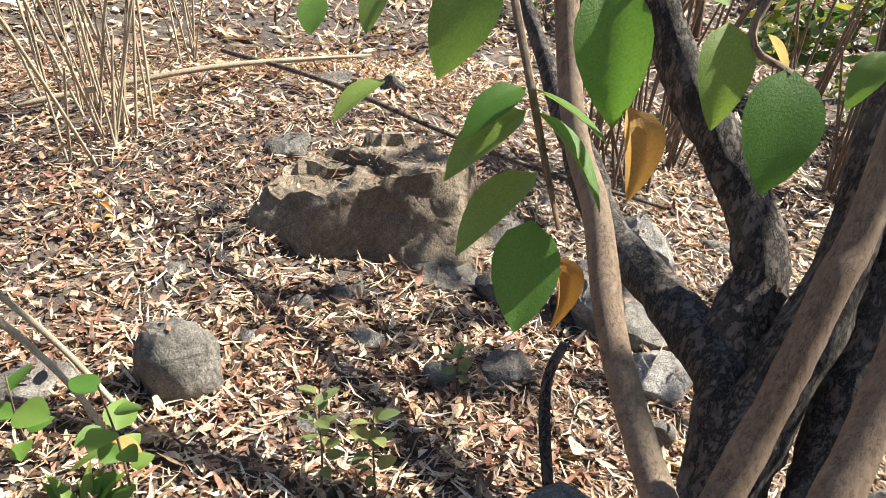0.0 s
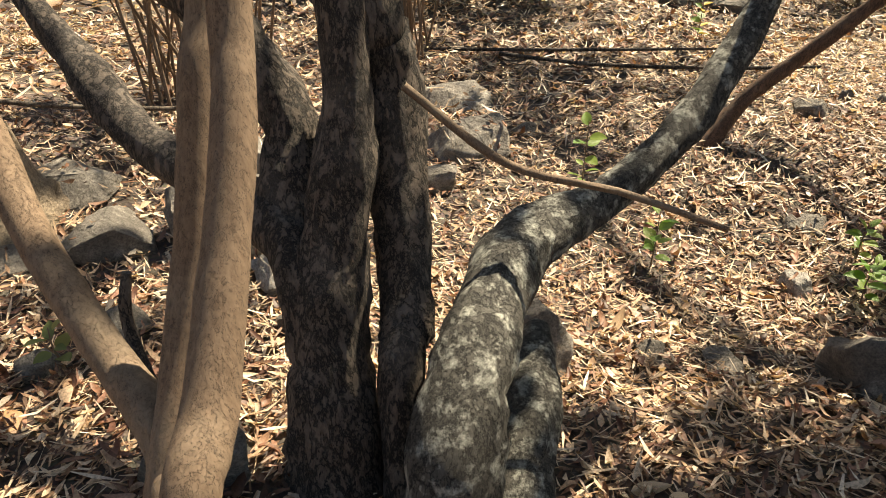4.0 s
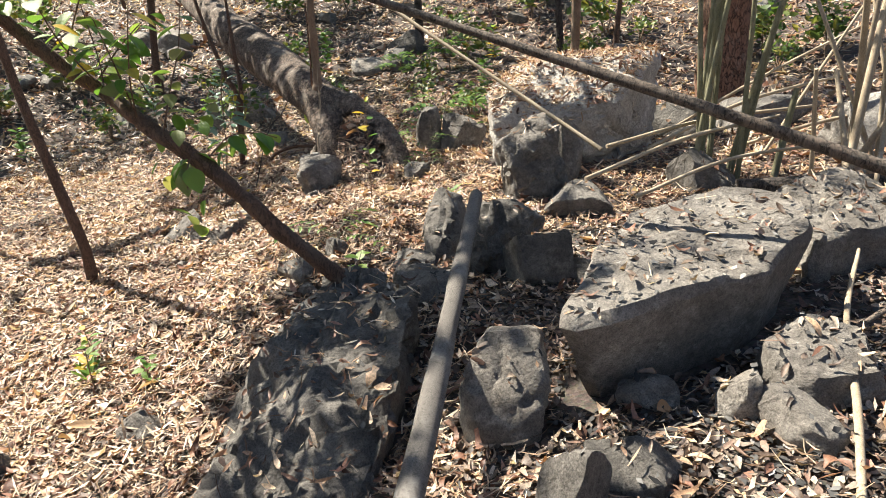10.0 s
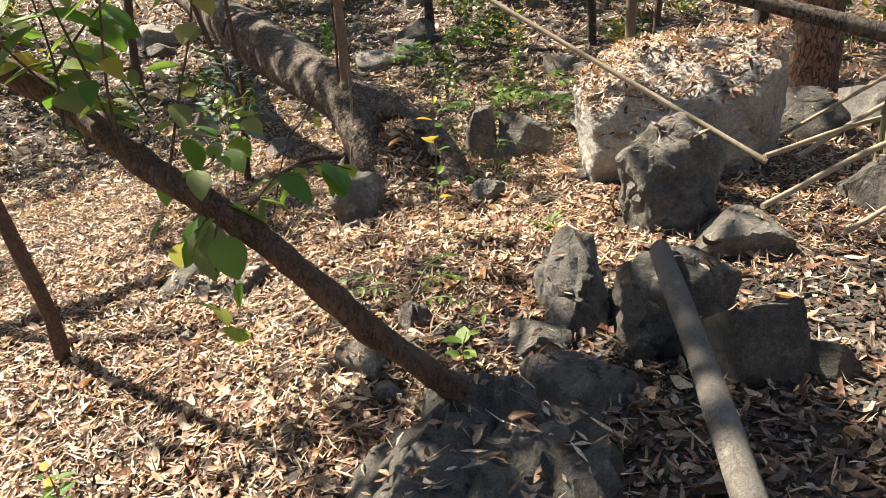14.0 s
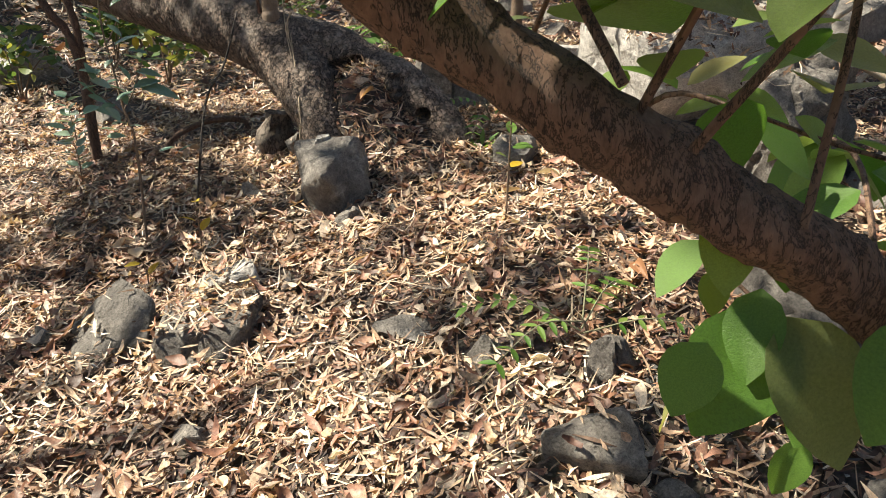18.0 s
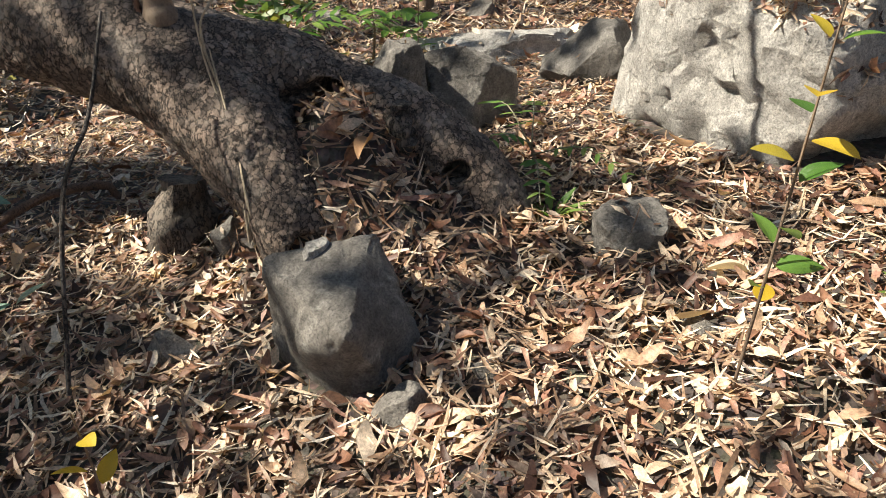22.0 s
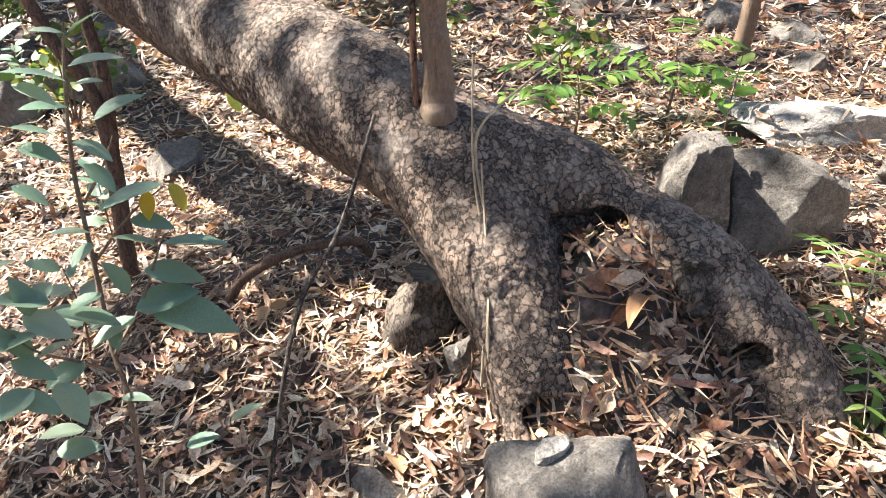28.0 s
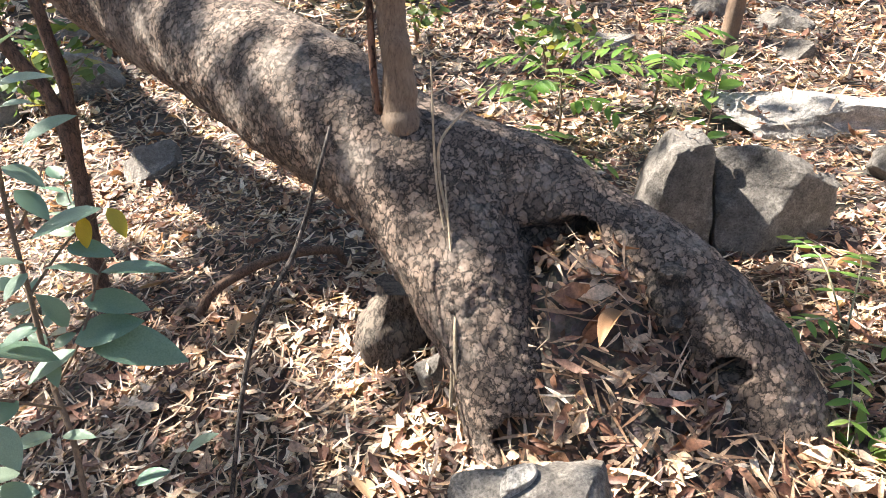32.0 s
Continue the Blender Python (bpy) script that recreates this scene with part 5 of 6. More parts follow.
# ---- small plants ----
for x, y, h, kinds, n, size, label in (
        (-1.0, .95, .3, ["orange"], 4, .09, "withered seedling with orange-brown leaves"),
        (-1.75, 1.45, .3, ["orange"], 3, .09, "withered seedling with orange-brown leaves"),
        (-1.72, 1.82, .45, ["green"], 14, .075, "upright seedling with pale green leaves"),
        (-1.95, .62, .22, ["green"], 16, .07, "bright green leafy seedling at the foot of a stump"),
        (-2.2, .75, .2, ["green"], 12, .06, "bright green leafy seedling at the foot of a stump"),
        (-.57, 1.1, .42, ["orange"], 5, .08, "withered seedling with orange-brown leaves"),
        (-.30, .93, .42, ["orange"], 5, .08, "withered seedling with orange-brown leaves"),
        (-.48, .8, .3, ["orange"], 5, .075, "withered seedling with orange-brown leaves"),
        (-.85, .72, .24, ["orange"], 5, .09, "withered seedling with orange-brown leaves"),
        (-1.68, 3.4, .2, ["green", "yellow"], 12, .06, "small yellow-green leafy seedling"),
        (-1.3, 3.2, .2, ["green"], 10, .055, "small yellow-green leafy seedling"),
        (-1.79, 3.64, .22, ["green", "yellow"], 12, .06, "small yellow-green leafy seedling"),
        (-4.3, 5.0, .5, ["green", "yellow"], 26, .09, "bushy pale green leafy seedling"),
        (-4.2, 5.3, .4, ["green"], 20, .09, "bushy pale green leafy seedling"),
        (-.38, 5.12, .8, ["yellow", "green"], 12, .075, "slender sapling with hanging yellow leaves"),
        (-1.45, 5.78, .3, ["yellow"], 3, .08, "thin seedling with a few yellow leaves"),
        (-1.68, 5.62, .16, ["yellow"], 2, .07, "thin seedling with a single yellow leaf"),
        (-1.95, 7.1, .35, ["bluish"], 10, .09, "seedling with glossy grey-green leaves"),
        (-2.0, 8.0, .4, ["bluish"], 12, .1, "seedling with glossy grey-green leaves"),
        (-.36, 3.86, .16, ["green"], 6, .07, "low green seedling beside a boulder"),
        (-2.9, 10.6, .5, ["bluish"], 14, .12, "seedling with glossy grey-green leaves"),
        (-.62, -2.85, .3, ["round"], 6, .09, "seedling with round green leaves"),
        (-.62, -2.52, .42, ["round"], 8, .075, "seedling with round green leaves"),
        (-.68, -2.62, .26, ["orange", "green"], 6, .08, "seedling with green and withered leaves"),
        (-1.0, -2.1, .28, ["pale"], 12, .05, "thin leafy seedling in leaf litter"),
        (-.93, -2.22, .3, ["pale"], 10, .05, "thin leafy seedling in leaf litter"),
        (-1.06, -2.3, .25, ["pale"], 9, .05, "thin leafy seedling in leaf litter"),
        (-1.6, -2.14, .14, ["pale"], 7, .06, "low round-leaved seedling beside a stone"),
        (-2.0, -3.0, .2, ["orange"], 8, .06, "withered seedling with orange-brown leaves"),
        (-1.5, -3.6, .2, ["orange"], 5, .06, "withered seedling with orange-brown leaves"),
        (-2.7, -.3, .5, ["green"], 10, .07, "thin upright seedling with few leaves"),
        (-2.3, -.1, .3, ["green"], 10, .07, "thin upright seedling with few leaves"),
        (-4.0, 3.6, .6, ["green", "yellow"], 26, .09, "bushy pale green leafy seedling"),
        (-5.6, 4.3, .6, ["green"], 30, .11, "bushy pale green leafy seedling"),
        (-6.2, 6.4, .5, ["green", "yellow"], 26, .1, "bushy pale green undergrowth plant"),
        (-7.2, 7.4, .6, ["green"], 30, .11, "bushy pale green undergrowth plant"),
        (-7.8, 9.6, .7, ["green"], 34, .13, "bushy pale green undergrowth plant"),
        (-6.4, 8.8, .6, ["green", "yellow"], 28, .12, "bushy pale green undergrowth plant"),
        (-9.0, 8.0, .8, ["green"], 36, .14, "bushy pale green undergrowth plant"),
        (-5.2, 9.6, .6, ["green"], 28, .12, "bushy pale green undergrowth plant"),
        (-4.0, 11.2, .7, ["bluish", "green"], 34, .14, "bushy dark green undergrowth plant"),
        (-1.6, 13.0, .8, ["green"], 36, .15, "bushy dark green undergrowth plant"),
        (1.2, 12.0, .7, ["green", "yellow"], 34, .13, "bushy dark green undergrowth plant"),
        (2.2, 10.6, .5, ["green", "yellow"], 26, .11, "bushy pale green undergrowth plant"),
        (.9, 10.2, .5, ["green"], 28, .11, "bushy dark green undergrowth plant"),
        (-3.2, 3.1, .3, ["green", "yellow"], 14, .07, "small yellow-green leafy seedling"),
        (-3.4, 2.4, .3, ["green"], 12, .07, "small yellow-green leafy seedling"),
        (-5.0, 1.2, .5, ["green", "yellow"], 18, .09, "bushy pale green leafy seedling"),
        (.55, 7.45, .6, ["green"], 10, .1, "thin seedling with large green leaves")):
    seedling(x, y, h, kinds, n, size, int(abs(x * 31 + y * 57)) + 7, label, droop=-.7 if "orange" in kinds else -.1)


def feathery(x, y, h, n, seed, label, pairs=7, size=.08, wide=1.0):
    """A shrub of arching leaves, each with leaflets in pairs."""
    z = float(gz(x, y))
    e = holder("feathery_shrub", (x, y, z), label, "shrub", "feathery shrubs")
    rg = random.Random(seed)
    under("stem", tube_mesh("stem", [(x, y, z - .02), (x + .02, y, z + h * .5), (x, y + .02, z + h)], [.008, .006, .003], M["bark_tan"], 6, 4, .05, seed, e.location), e)
    for i in range(n):
        a = i * 2.4 + rg.random()
        s = z + h * rg.uniform(.4, 1)
        reach = rg.uniform(.25, .42) * wide
        pts = spline([(x, y, s), (x + math.cos(a) * reach * .5, y + math.sin(a) * reach * .5, s + .08), (x + math.cos(a) * reach, y + math.sin(a) * reach, s + .02)], 8)
        under("stalk", tube_mesh("stalk", pts[[0, 8, 16]], [.003, .002, .001], M["cane"], 5, 4, .02, i, e.location), e)
        for k in range(pairs):
            c = Vector(pts[4 + int(k * 12 / pairs)])
            for sd in (-1, 1):
                put_leaf(e, "fern", c, Vector((math.cos(a) * .5 - sd * math.sin(a), math.sin(a) * .5 + sd * math.cos(a), -.1)), size * rg.uniform(.8, 1.1), rg.uniform(-15, 15), rg)
    return e


feathery(.2, 8.15, .4, 7, 3, "low green shrub with feathery paired leaflets", 7, .105, 1.3)
feathery(.85, 8.35, .42, 8, 4, "low green shrub with feathery paired leaflets", 7, .11, 1.35)
feathery(-.25, 7.5, .2, 6, 5, "low green shrub with feathery paired leaflets", 6, .07)
feathery(.05, 6.15, .14, 5, 6, "small feathery green plant beside the roots", 6, .05)
feathery(-.3, 11.8, .5, 10, 7, "low green shrub with feathery paired leaflets", 7, .13)
feathery(.5, 12.4, .5, 10, 8, "low green shrub with feathery paired leaflets", 7, .13)
feathery(-.55, 4.35, .1, 5, 9, "small feathery green plant beside a boulder", 6, .05)


def grass(x, y, n, size, seed, label):
    z = float(gz(x, y))
    e = holder("grass_tuft", (x, y, z), label, "grass", "grass tufts")
    rg = random.Random(seed)
    for i in range(n):
        a = rg.uniform(0, 6.28)
        put_leaf(e, "narrow", (x + math.cos(a) * .02, y + math.sin(a) * .02, z), (math.cos(a), math.sin(a), rg.uniform(.5, 2.2)), size * rg.uniform(.6, 1.2), 0, rg)
    return e


grass(-.56, -2.62, 26, .1, 1, "tuft of green grass blades in leaf litter")
grass(-.1, 5.9, 12, .09, 2, "tuft of thin green grass beside stones")
grass(-1.75, 3.5, 12, .1, 3, "tuft of thin green grass in leaf litter")
grass(.15, 5.0, 14, .1, 4, "tuft of thin green grass beside stones")


def bush(x, y, h, wide, n, size, seed, label, stems=4, mat="weed"):
    """A low bush far off: thin stems and a loose head of small leaves."""
    z = float(gz(x, y))
    e = holder("bush", (x, y, z), label, "bush", "undergrowth bushes")
    rg = np.random.default_rng(seed)
    tips = []
    for i in range(stems):
        a = rg.uniform(0, 6.28)
        tip = np.array((wide * rg.uniform(.2, 1) * math.cos(a), wide * rg.uniform(.2, 1) * math.sin(a), h * rg.uniform(.6, 1)))
        under("stem", tube_mesh("stem", [(0, 0, -.03), tip * (.3, .3, .5), tip], [.01, .007, .003], M["bark_tan"], 5, 4, .05, i), e)
        tips.append(tip)
    t = np.array(tips)[rg.integers(0, stems, n)] * rg.uniform(.45, 1.05, (n, 1)) ** .6
    pos = t + rg.normal(0, .28, (n, 3)) * (wide, wide, h * .5)
    pos[:, 2] = np.clip(pos[:, 2], .03, None)
    nor = rg.normal(0, .5, (n, 3)) + (0, -.25, .9)
    nor /= np.linalg.norm(nor, axis=1)[:, None]
    ln = rg.uniform(.6, 1.3, n) * size
    ob = litter_object("foliage", [flakes(rg, pos, nor, ln, ln * .5, ln * .1)], M[mat], "")
    ob.parent = e
    for key in ("label", "category", "kind"):
        if key in ob:
            del ob[key]


SPREAD = random.Random(8)
for i in range(64):
    ring = SPREAD.uniform(0, 1)
    if i < 44:
        x, y = SPREAD.uniform(-11, 8), SPREAD.uniform(9.0, 19)
    else:
        x, y = SPREAD.uniform(-11, -5.5), SPREAD.uniform(-5, 9)
    if abs(x + 1.6 + (y - 9) * .33) < .5 or math.hypot(x - 3.4, y - 8.5) < .7:
        continue
    big = SPREAD.uniform(.7, 1.3) * (1 + (abs(y - 9) + abs(x + 2)) * .03)
    bush(x, y, .45 * big, .32 * big, int(120 * big), .085 * big, 300 + i, ("loose yellow-green bush in the undergrowth", "low dark green bush among dry leaves", "straggling half-bare bush with fading leaves")[i % 3])
for i in range(26):
    x, y = (SPREAD.uniform(-10, 9), SPREAD.uniform(11, 20)) if i < 16 else (SPREAD.uniform(-12, -6.5), SPREAD.uniform(-5, 10))
    z = float(gz(x, y))
    r, lx, ly = SPREAD.uniform(.03, .09), SPREAD.uniform(-.5, .5), SPREAD.uniform(-.3, .3)
    tree("forest_tree", "slim grey-brown tree of the woods behind", [("trunk", [(x, y, z - .1), (x + lx * .2, y + ly * .2, z + 1), (x + lx, y + ly, z + 3), (x + lx * 2, y + ly * 2, z + 6)], [r * 1.3, r, r * .9, r * .5], ("bark_grey", "bark_brown", "bark_dark")[i % 3], .08)], 8, "woods behind")
for i in range(46):
    x, y = (SPREAD.uniform(-8, 8), SPREAD.uniform(9.5, 17)) if i < 34 else (SPREAD.uniform(-9, -5.5), SPREAD.uniform(-4, 9))
    s = SPREAD.uniform(.15, .7)
    rock(("dark", "grey", "grey")[i % 3], x, y, s, s * .8, s * SPREAD.uniform(.35, .6), SPREAD.uniform(0, 180), 700 + i, level=3)

# the leafy twig that hangs beside the young tree
under("twig", tube_mesh("twig", [(-0.747, -1.835, 1.787), (-0.492, -1.657, 1.539), (-0.397, -1.587, 1.446), (-0.389, -1.57, 1.402), (-0.384, -1.551, 1.351)], [0.004, 0.002], M["bark_tan"], 6, 5, .05, 1, STEMS.location), STEMS)
put_leaf(STEMS, "green", (-0.392, -1.588, 1.431), (0.052, -0.038, -0.025), 0.072, -5)
put_leaf(STEMS, "green", (-0.383, -1.572, 1.391), (0.057, -0.038, -0.030), 0.079, 4)
put_leaf(STEMS, "green", (-0.371, -1.568, 1.360), (0.051, 0.014, -0.054), 0.079, -11)
put_leaf(STEMS, "green", (-0.395, -1.581, 1.431), (0.013, 0.065, -0.036), 0.080, -24)
put_leaf(STEMS, "green", (-0.397, -1.586, 1.446), (0.005, 0.060, -0.014), 0.065, -22)
put_leaf(STEMS, "green", (-0.395, -1.591, 1.446), (0.042, -0.027, -0.016), 0.055, -8)
put_leaf(STEMS, "green", (-0.349, -1.675, 1.449), (0.041, -0.016, -0.008), 0.047, 5)
put_leaf(STEMS, "orange", (-0.384, -1.552, 1.328), (0.010, 0.027, -0.050), 0.061, 0)
under("twig", tube_mesh("twig", [(-0.827, -1.492, 1.77), (-0.491, -1.499, 1.586), (-0.431, -1.525, 1.527)], [0.004, 0.002], M["bark_tan"], 6, 5, .05, 1, STEMS.location), STEMS)
under("twig", tube_mesh("twig", [(-0.834, -1.48, 1.733), (-0.493, -1.451, 1.557), (-0.432, -1.459, 1.494), (-0.428, -1.431, 1.475)], [0.004, 0.002], M["bark_tan"], 6, 5, .05, 1, STEMS.location), STEMS)
put_leaf(STEMS, "green", (-0.424, -1.551, 1.518), (0.036, 0.026, -0.077), 0.093, 16)
put_leaf(STEMS, "green", (-0.432, -1.474, 1.499), (0.034, 0.011, -0.050), 0.065, -6)
put_leaf(STEMS, "green", (-0.429, -1.432, 1.478), (0.042, 0.010, -0.061), 0.078, -17)
put_leaf(STEMS, "green", (-0.400, -1.624, 1.520), (0.045, -0.016, -0.058), 0.079, -17)
put_leaf(STEMS, "green", (-0.341, -1.722, 1.500), (0.023, 0.009, -0.014), 0.030, 5)
put_leaf(STEMS, "green", (-0.367, -1.685, 1.508), (0.030, 0.001, -0.023), 0.039, 16)
put_leaf(STEMS, "green", (-0.430, -1.382, 1.496), (0.025, -0.017, -0.023), 0.040, -2)
put_leaf(STEMS, "green", (-0.432, -1.519, 1.530), (0.017, 0.043, -0.012), 0.050, 15)
put_leaf(STEMS, "orange", (-0.409, -1.523, 1.441), (0.017, 0.027, -0.051), 0.063, 0)
put_leaf(STEMS, "yellow", (-0.725, -1.459, 1.430), (0.008, 0.030, -0.033), 0.047, 0)
# leaves of the leaning branch
for i, (n, size, kinds, pts) in enumerate((
        (4, .1, ["round", "green"], [(-.98, 3.37, .57), (-.97, 3.3, .6), (-.99, 3.24, .54), (-1.0, 3.25, .46)]),
        (10, .105, ["green", "round"], [(-.95, 3.36, .54), (-.86, 3.48, .62), (-.76, 3.6, .6), (-.69, 3.66, .56)]),
        (11, .1, ["round", "green", "pale"], [(-1.1, 3.35, .66), (-1.05, 3.4, .85), (-1.02, 3.5, 1.0), (-1.0, 3.55, 1.18)]),
        (6, .085, ["round", "green", "yellow"], [(-1.2, 3.38, .73), (-1.17, 3.3, .88), (-1.13, 3.25, 1.04), (-1.08, 3.2, 1.2)]),
        (12, .12, ["round", "green", "pale"], [(-1.3, 3.34, .8), (-1.34, 3.46, .95), (-1.4, 3.54, 1.18)]),
        (6, .085, ["round", "green"], [(-1.22, 3.43, .73), (-1.22, 3.32, .95), (-1.24, 3.25, 1.15)]),
        (9, .1, ["round", "green"], [(-1.5, 3.5, .94), (-1.35, 3.35, 1.15), (-1.2, 3.25, 1.35)]),
        (11, .115, ["green", "round", "pale"], [(-1.6, 3.45, 1.05), (-1.65, 3.3, 1.3), (-1.6, 3.2, 1.5)]),
        (12, .11, ["green", "round"], [(-1.4, 3.52, .86), (-1.3, 3.6, 1.0), (-1.15, 3.7, 1.15)]),
        (8, .09, ["green", "round", "yellow"], [(-1.35, 3.5, .82), (-1.4, 3.3, 1.05), (-1.4, 3.15, 1.25)]),
        (9, .115, ["green", "yellow", "round"], [(-1.4, 3.52, .86), (-1.5, 3.6, .98), (-1.62, 3.7, 1.1)]))):
    sprig(LEAN, pts, [.004, .003, .002], M["bark_brown"], kinds, n, size, 3 + i, .15, "twig", 1.0, -.7)
under("twig", tube_mesh("twig", [(-1.056, 3.676, 0.604), (-1.062, 3.574, 0.7), (-1.029, 3.495, 0.701), (-0.999, 3.406, 0.692), (-0.994, 3.266, 0.707)], [0.0035, 0.00175], M["bark_brown"], 6, 5, .05, 1, LEAN.location), LEAN)
under("twig", tube_mesh("twig", [(-0.948, 3.606, 0.507), (-1.004, 3.515, 0.518), (-1.023, 3.431, 0.518), (-1.036, 3.4, 0.523)], [0.003, 0.0015], M["bark_brown"], 6, 5, .05, 1, LEAN.location), LEAN)
under("twig", tube_mesh("twig", [(-1.205, 3.616, 0.753), (-1.213, 3.56, 0.826), (-1.219, 3.517, 0.882), (-1.225, 3.471, 0.945)], [0.003, 0.0015], M["bark_brown"], 6, 5, .05, 1, LEAN.location), LEAN)
put_leaf(LEAN, "round", (-1.147, 3.375, 0.545), (-0.063, -0.020, -0.081), 0.072, 0)
put_leaf(LEAN, "pale", (-1.119, 3.401, 0.478), (-0.034, 0.039, -0.086), 0.083, -2)
put_leaf(LEAN, "green", (-1.045, 3.417, 0.551), (-0.052, -0.049, -0.077), 0.093, 16)
put_leaf(LEAN, "green", (-1.009, 3.360, 0.449), (0.017, 0.007, -0.060), 0.074, 5)
put_leaf(LEAN, "round", (-1.105, 3.311, 0.354), (0.071, 0.022, -0.033), 0.091, -25)
put_leaf(LEAN, "pale", (-1.062, 3.383, 0.294), (0.012, 0.028, -0.039), 0.083, 1)
put_leaf(LEAN, "green", (-0.976, 3.376, 0.366), (-0.034, -0.015, -0.076), 0.076, -23)
put_leaf(LEAN, "round", (-0.992, 3.283, 0.288), (-0.006, 0.040, -0.059), 0.086, 19)
put_leaf(LEAN, "round", (-1.116, 3.418, 0.653), (-0.014, -0.040, -0.052), 0.077, -3)
put_leaf(LEAN, "pale", (-1.056, 3.458, 0.620), (0.014, 0.003, -0.078), 0.078, -22)
put_leaf(LEAN, "round", (-1.072, 3.464, 0.730), (0.013, 0.026, -0.083), 0.093, -7)
put_leaf(LEAN, "pale", (-0.859, 3.499, 0.593), (-0.073, 0.010, -0.036), 0.094, 22)
put_leaf(LEAN, "green", (-0.910, 3.501, 0.549), (-0.028, -0.028, -0.071), 0.074, 16)
put_leaf(LEAN, "round", (-1.036, 3.407, 0.527), (-0.093, -0.031, -0.092), 0.141, -25)
put_leaf(LEAN, "pale", (-1.039, 3.391, 0.533), (0.009, -0.107, -0.092), 0.149, 16)
put_leaf(LEAN, "green", (-1.027, 3.521, 0.549), (-0.061, -0.005, -0.042), 0.078, 7)
put_leaf(LEAN, "round", (-1.024, 3.502, 0.520), (-0.011, -0.030, -0.035), 0.050, -2)
put_leaf(LEAN, "round", (-0.998, 3.500, 0.544), (0.025, -0.040, -0.014), 0.052, -11)
put_leaf(LEAN, "pale", (-0.978, 3.478, 0.531), (0.056, -0.068, -0.013), 0.094, -20)
put_leaf(LEAN, "green", (-1.003, 3.542, 0.615), (-0.039, 0.005, -0.011), 0.043, 21)
put_leaf(LEAN, "round", (-0.990, 3.279, 0.701), (-0.060, 0.033, -0.011), 0.073, 12)
put_leaf(LEAN, "round", (-0.993, 3.260, 0.706), (-0.001, -0.044, -0.043), 0.065, 3)
put_leaf(LEAN, "pale", (-0.998, 3.246, 0.713), (0.018, -0.061, -0.035), 0.076, -6)
put_leaf(LEAN, "green", (-0.990, 3.409, 0.696), (0.036, -0.047, -0.005), 0.062, -15)
put_leaf(LEAN, "round", (-0.992, 3.426, 0.684), (-0.027, 0.018, 0.028), 0.045, -24)
put_leaf(LEAN, "round", (-1.032, 3.593, 0.698), (-0.062, 0.030, 0.037), 0.082, 17)
put_leaf(LEAN, "pale", (-1.022, 3.589, 0.702), (0.040, -0.024, 0.037), 0.063, 8)
put_leaf(LEAN, "green", (-0.987, 3.564, 0.689), (-0.052, 0.015, -0.008), 0.057, -1)
put_leaf(LEAN, "round", (-0.976, 3.566, 0.717), (0.033, -0.025, 0.031), 0.054, -10)
put_leaf(LEAN, "round", (-0.956, 3.564, 0.751), (0.049, -0.041, 0.027), 0.073, -19)
put_leaf(LEAN, "pale", (-0.941, 3.515, 0.753), (0.052, -0.058, -0.009), 0.082, 22)
put_leaf(LEAN, "green", (-0.988, 3.522, 0.680), (0.037, -0.057, -0.037), 0.081, 13)
put_leaf(LEAN, "round", (-0.981, 3.583, 0.760), (0.035, -0.029, 0.023), 0.054, 4)
put_leaf(LEAN, "round", (-1.078, 3.622, 0.715), (-0.037, -0.003, -0.024), 0.046, -5)
put_leaf(LEAN, "pale", (-0.866, 3.302, 0.870), (-0.024, 0.010, -0.012), 0.030, -14)
put_leaf(LEAN, "green", (-0.857, 3.286, 0.852), (-0.023, 0.006, -0.024), 0.035, -23)
put_leaf(LEAN, "round", (-0.987, 3.565, 0.693), (0.049, -0.054, -0.020), 0.079, 18)
put_leaf(LEAN, "pale", (-1.329, 3.642, 0.841), (-0.006, -0.007, -0.042), 0.045, 0)
put_leaf(LEAN, "pale", (-1.288, 3.639, 0.872), (0.048, -0.013, -0.014), 0.054, 0)
put_leaf(LEAN, "pale", (-1.226, 3.625, 0.879), (0.005, -0.007, -0.044), 0.047, 0)
put_leaf(LEAN, "pale", (-1.166, 3.605, 0.882), (0.035, -0.017, -0.025), 0.049, 0)
put_leaf(LEAN, "pale", (-1.183, 3.601, 0.816), (0.033, -0.013, -0.004), 0.038, 0)
put_leaf(LEAN, "pale", (-1.233, 3.610, 0.781), (0.024, -0.006, 0.005), 0.026, 0)
put_leaf(LEAN, "pale", (-1.289, 3.628, 0.804), (0.043, -0.012, -0.010), 0.048, 0)
put_leaf(LEAN, "pale", (-1.190, 3.601, 0.804), (0.017, -0.010, -0.016), 0.027, 0)
# the grey-green shrub beside the trunk
SHRUB = holder("shrub", (-1.660, 6.030, -0.591), "shrub with glossy grey-green leaves and two yellowing ones", "shrub")
under("stem", tube_mesh("stem", [(-1.66, 6.03, -0.611), (-1.619, 6.152, -0.165), (-1.638, 6.232, -0.033), (-1.647, 6.308, 0.122), (-1.655, 6.382, 0.273), (-1.644, 6.437, 0.412), (-1.627, 6.468, 0.512)], [0.006, 0.0048000000000000004, 0.0024000000000000002], M["bark_tan"], 7, 6, .05, 2, SHRUB.location), SHRUB)
under("stem", tube_mesh("stem", [(-1.639, 6.225, -0.041), (-1.575, 6.253, 0.045), (-1.524, 6.301, 0.145), (-1.507, 6.312, 0.16)], [0.003, 0.0024000000000000002, 0.0012000000000000001], M["bark_tan"], 7, 6, .05, 2, SHRUB.location), SHRUB)
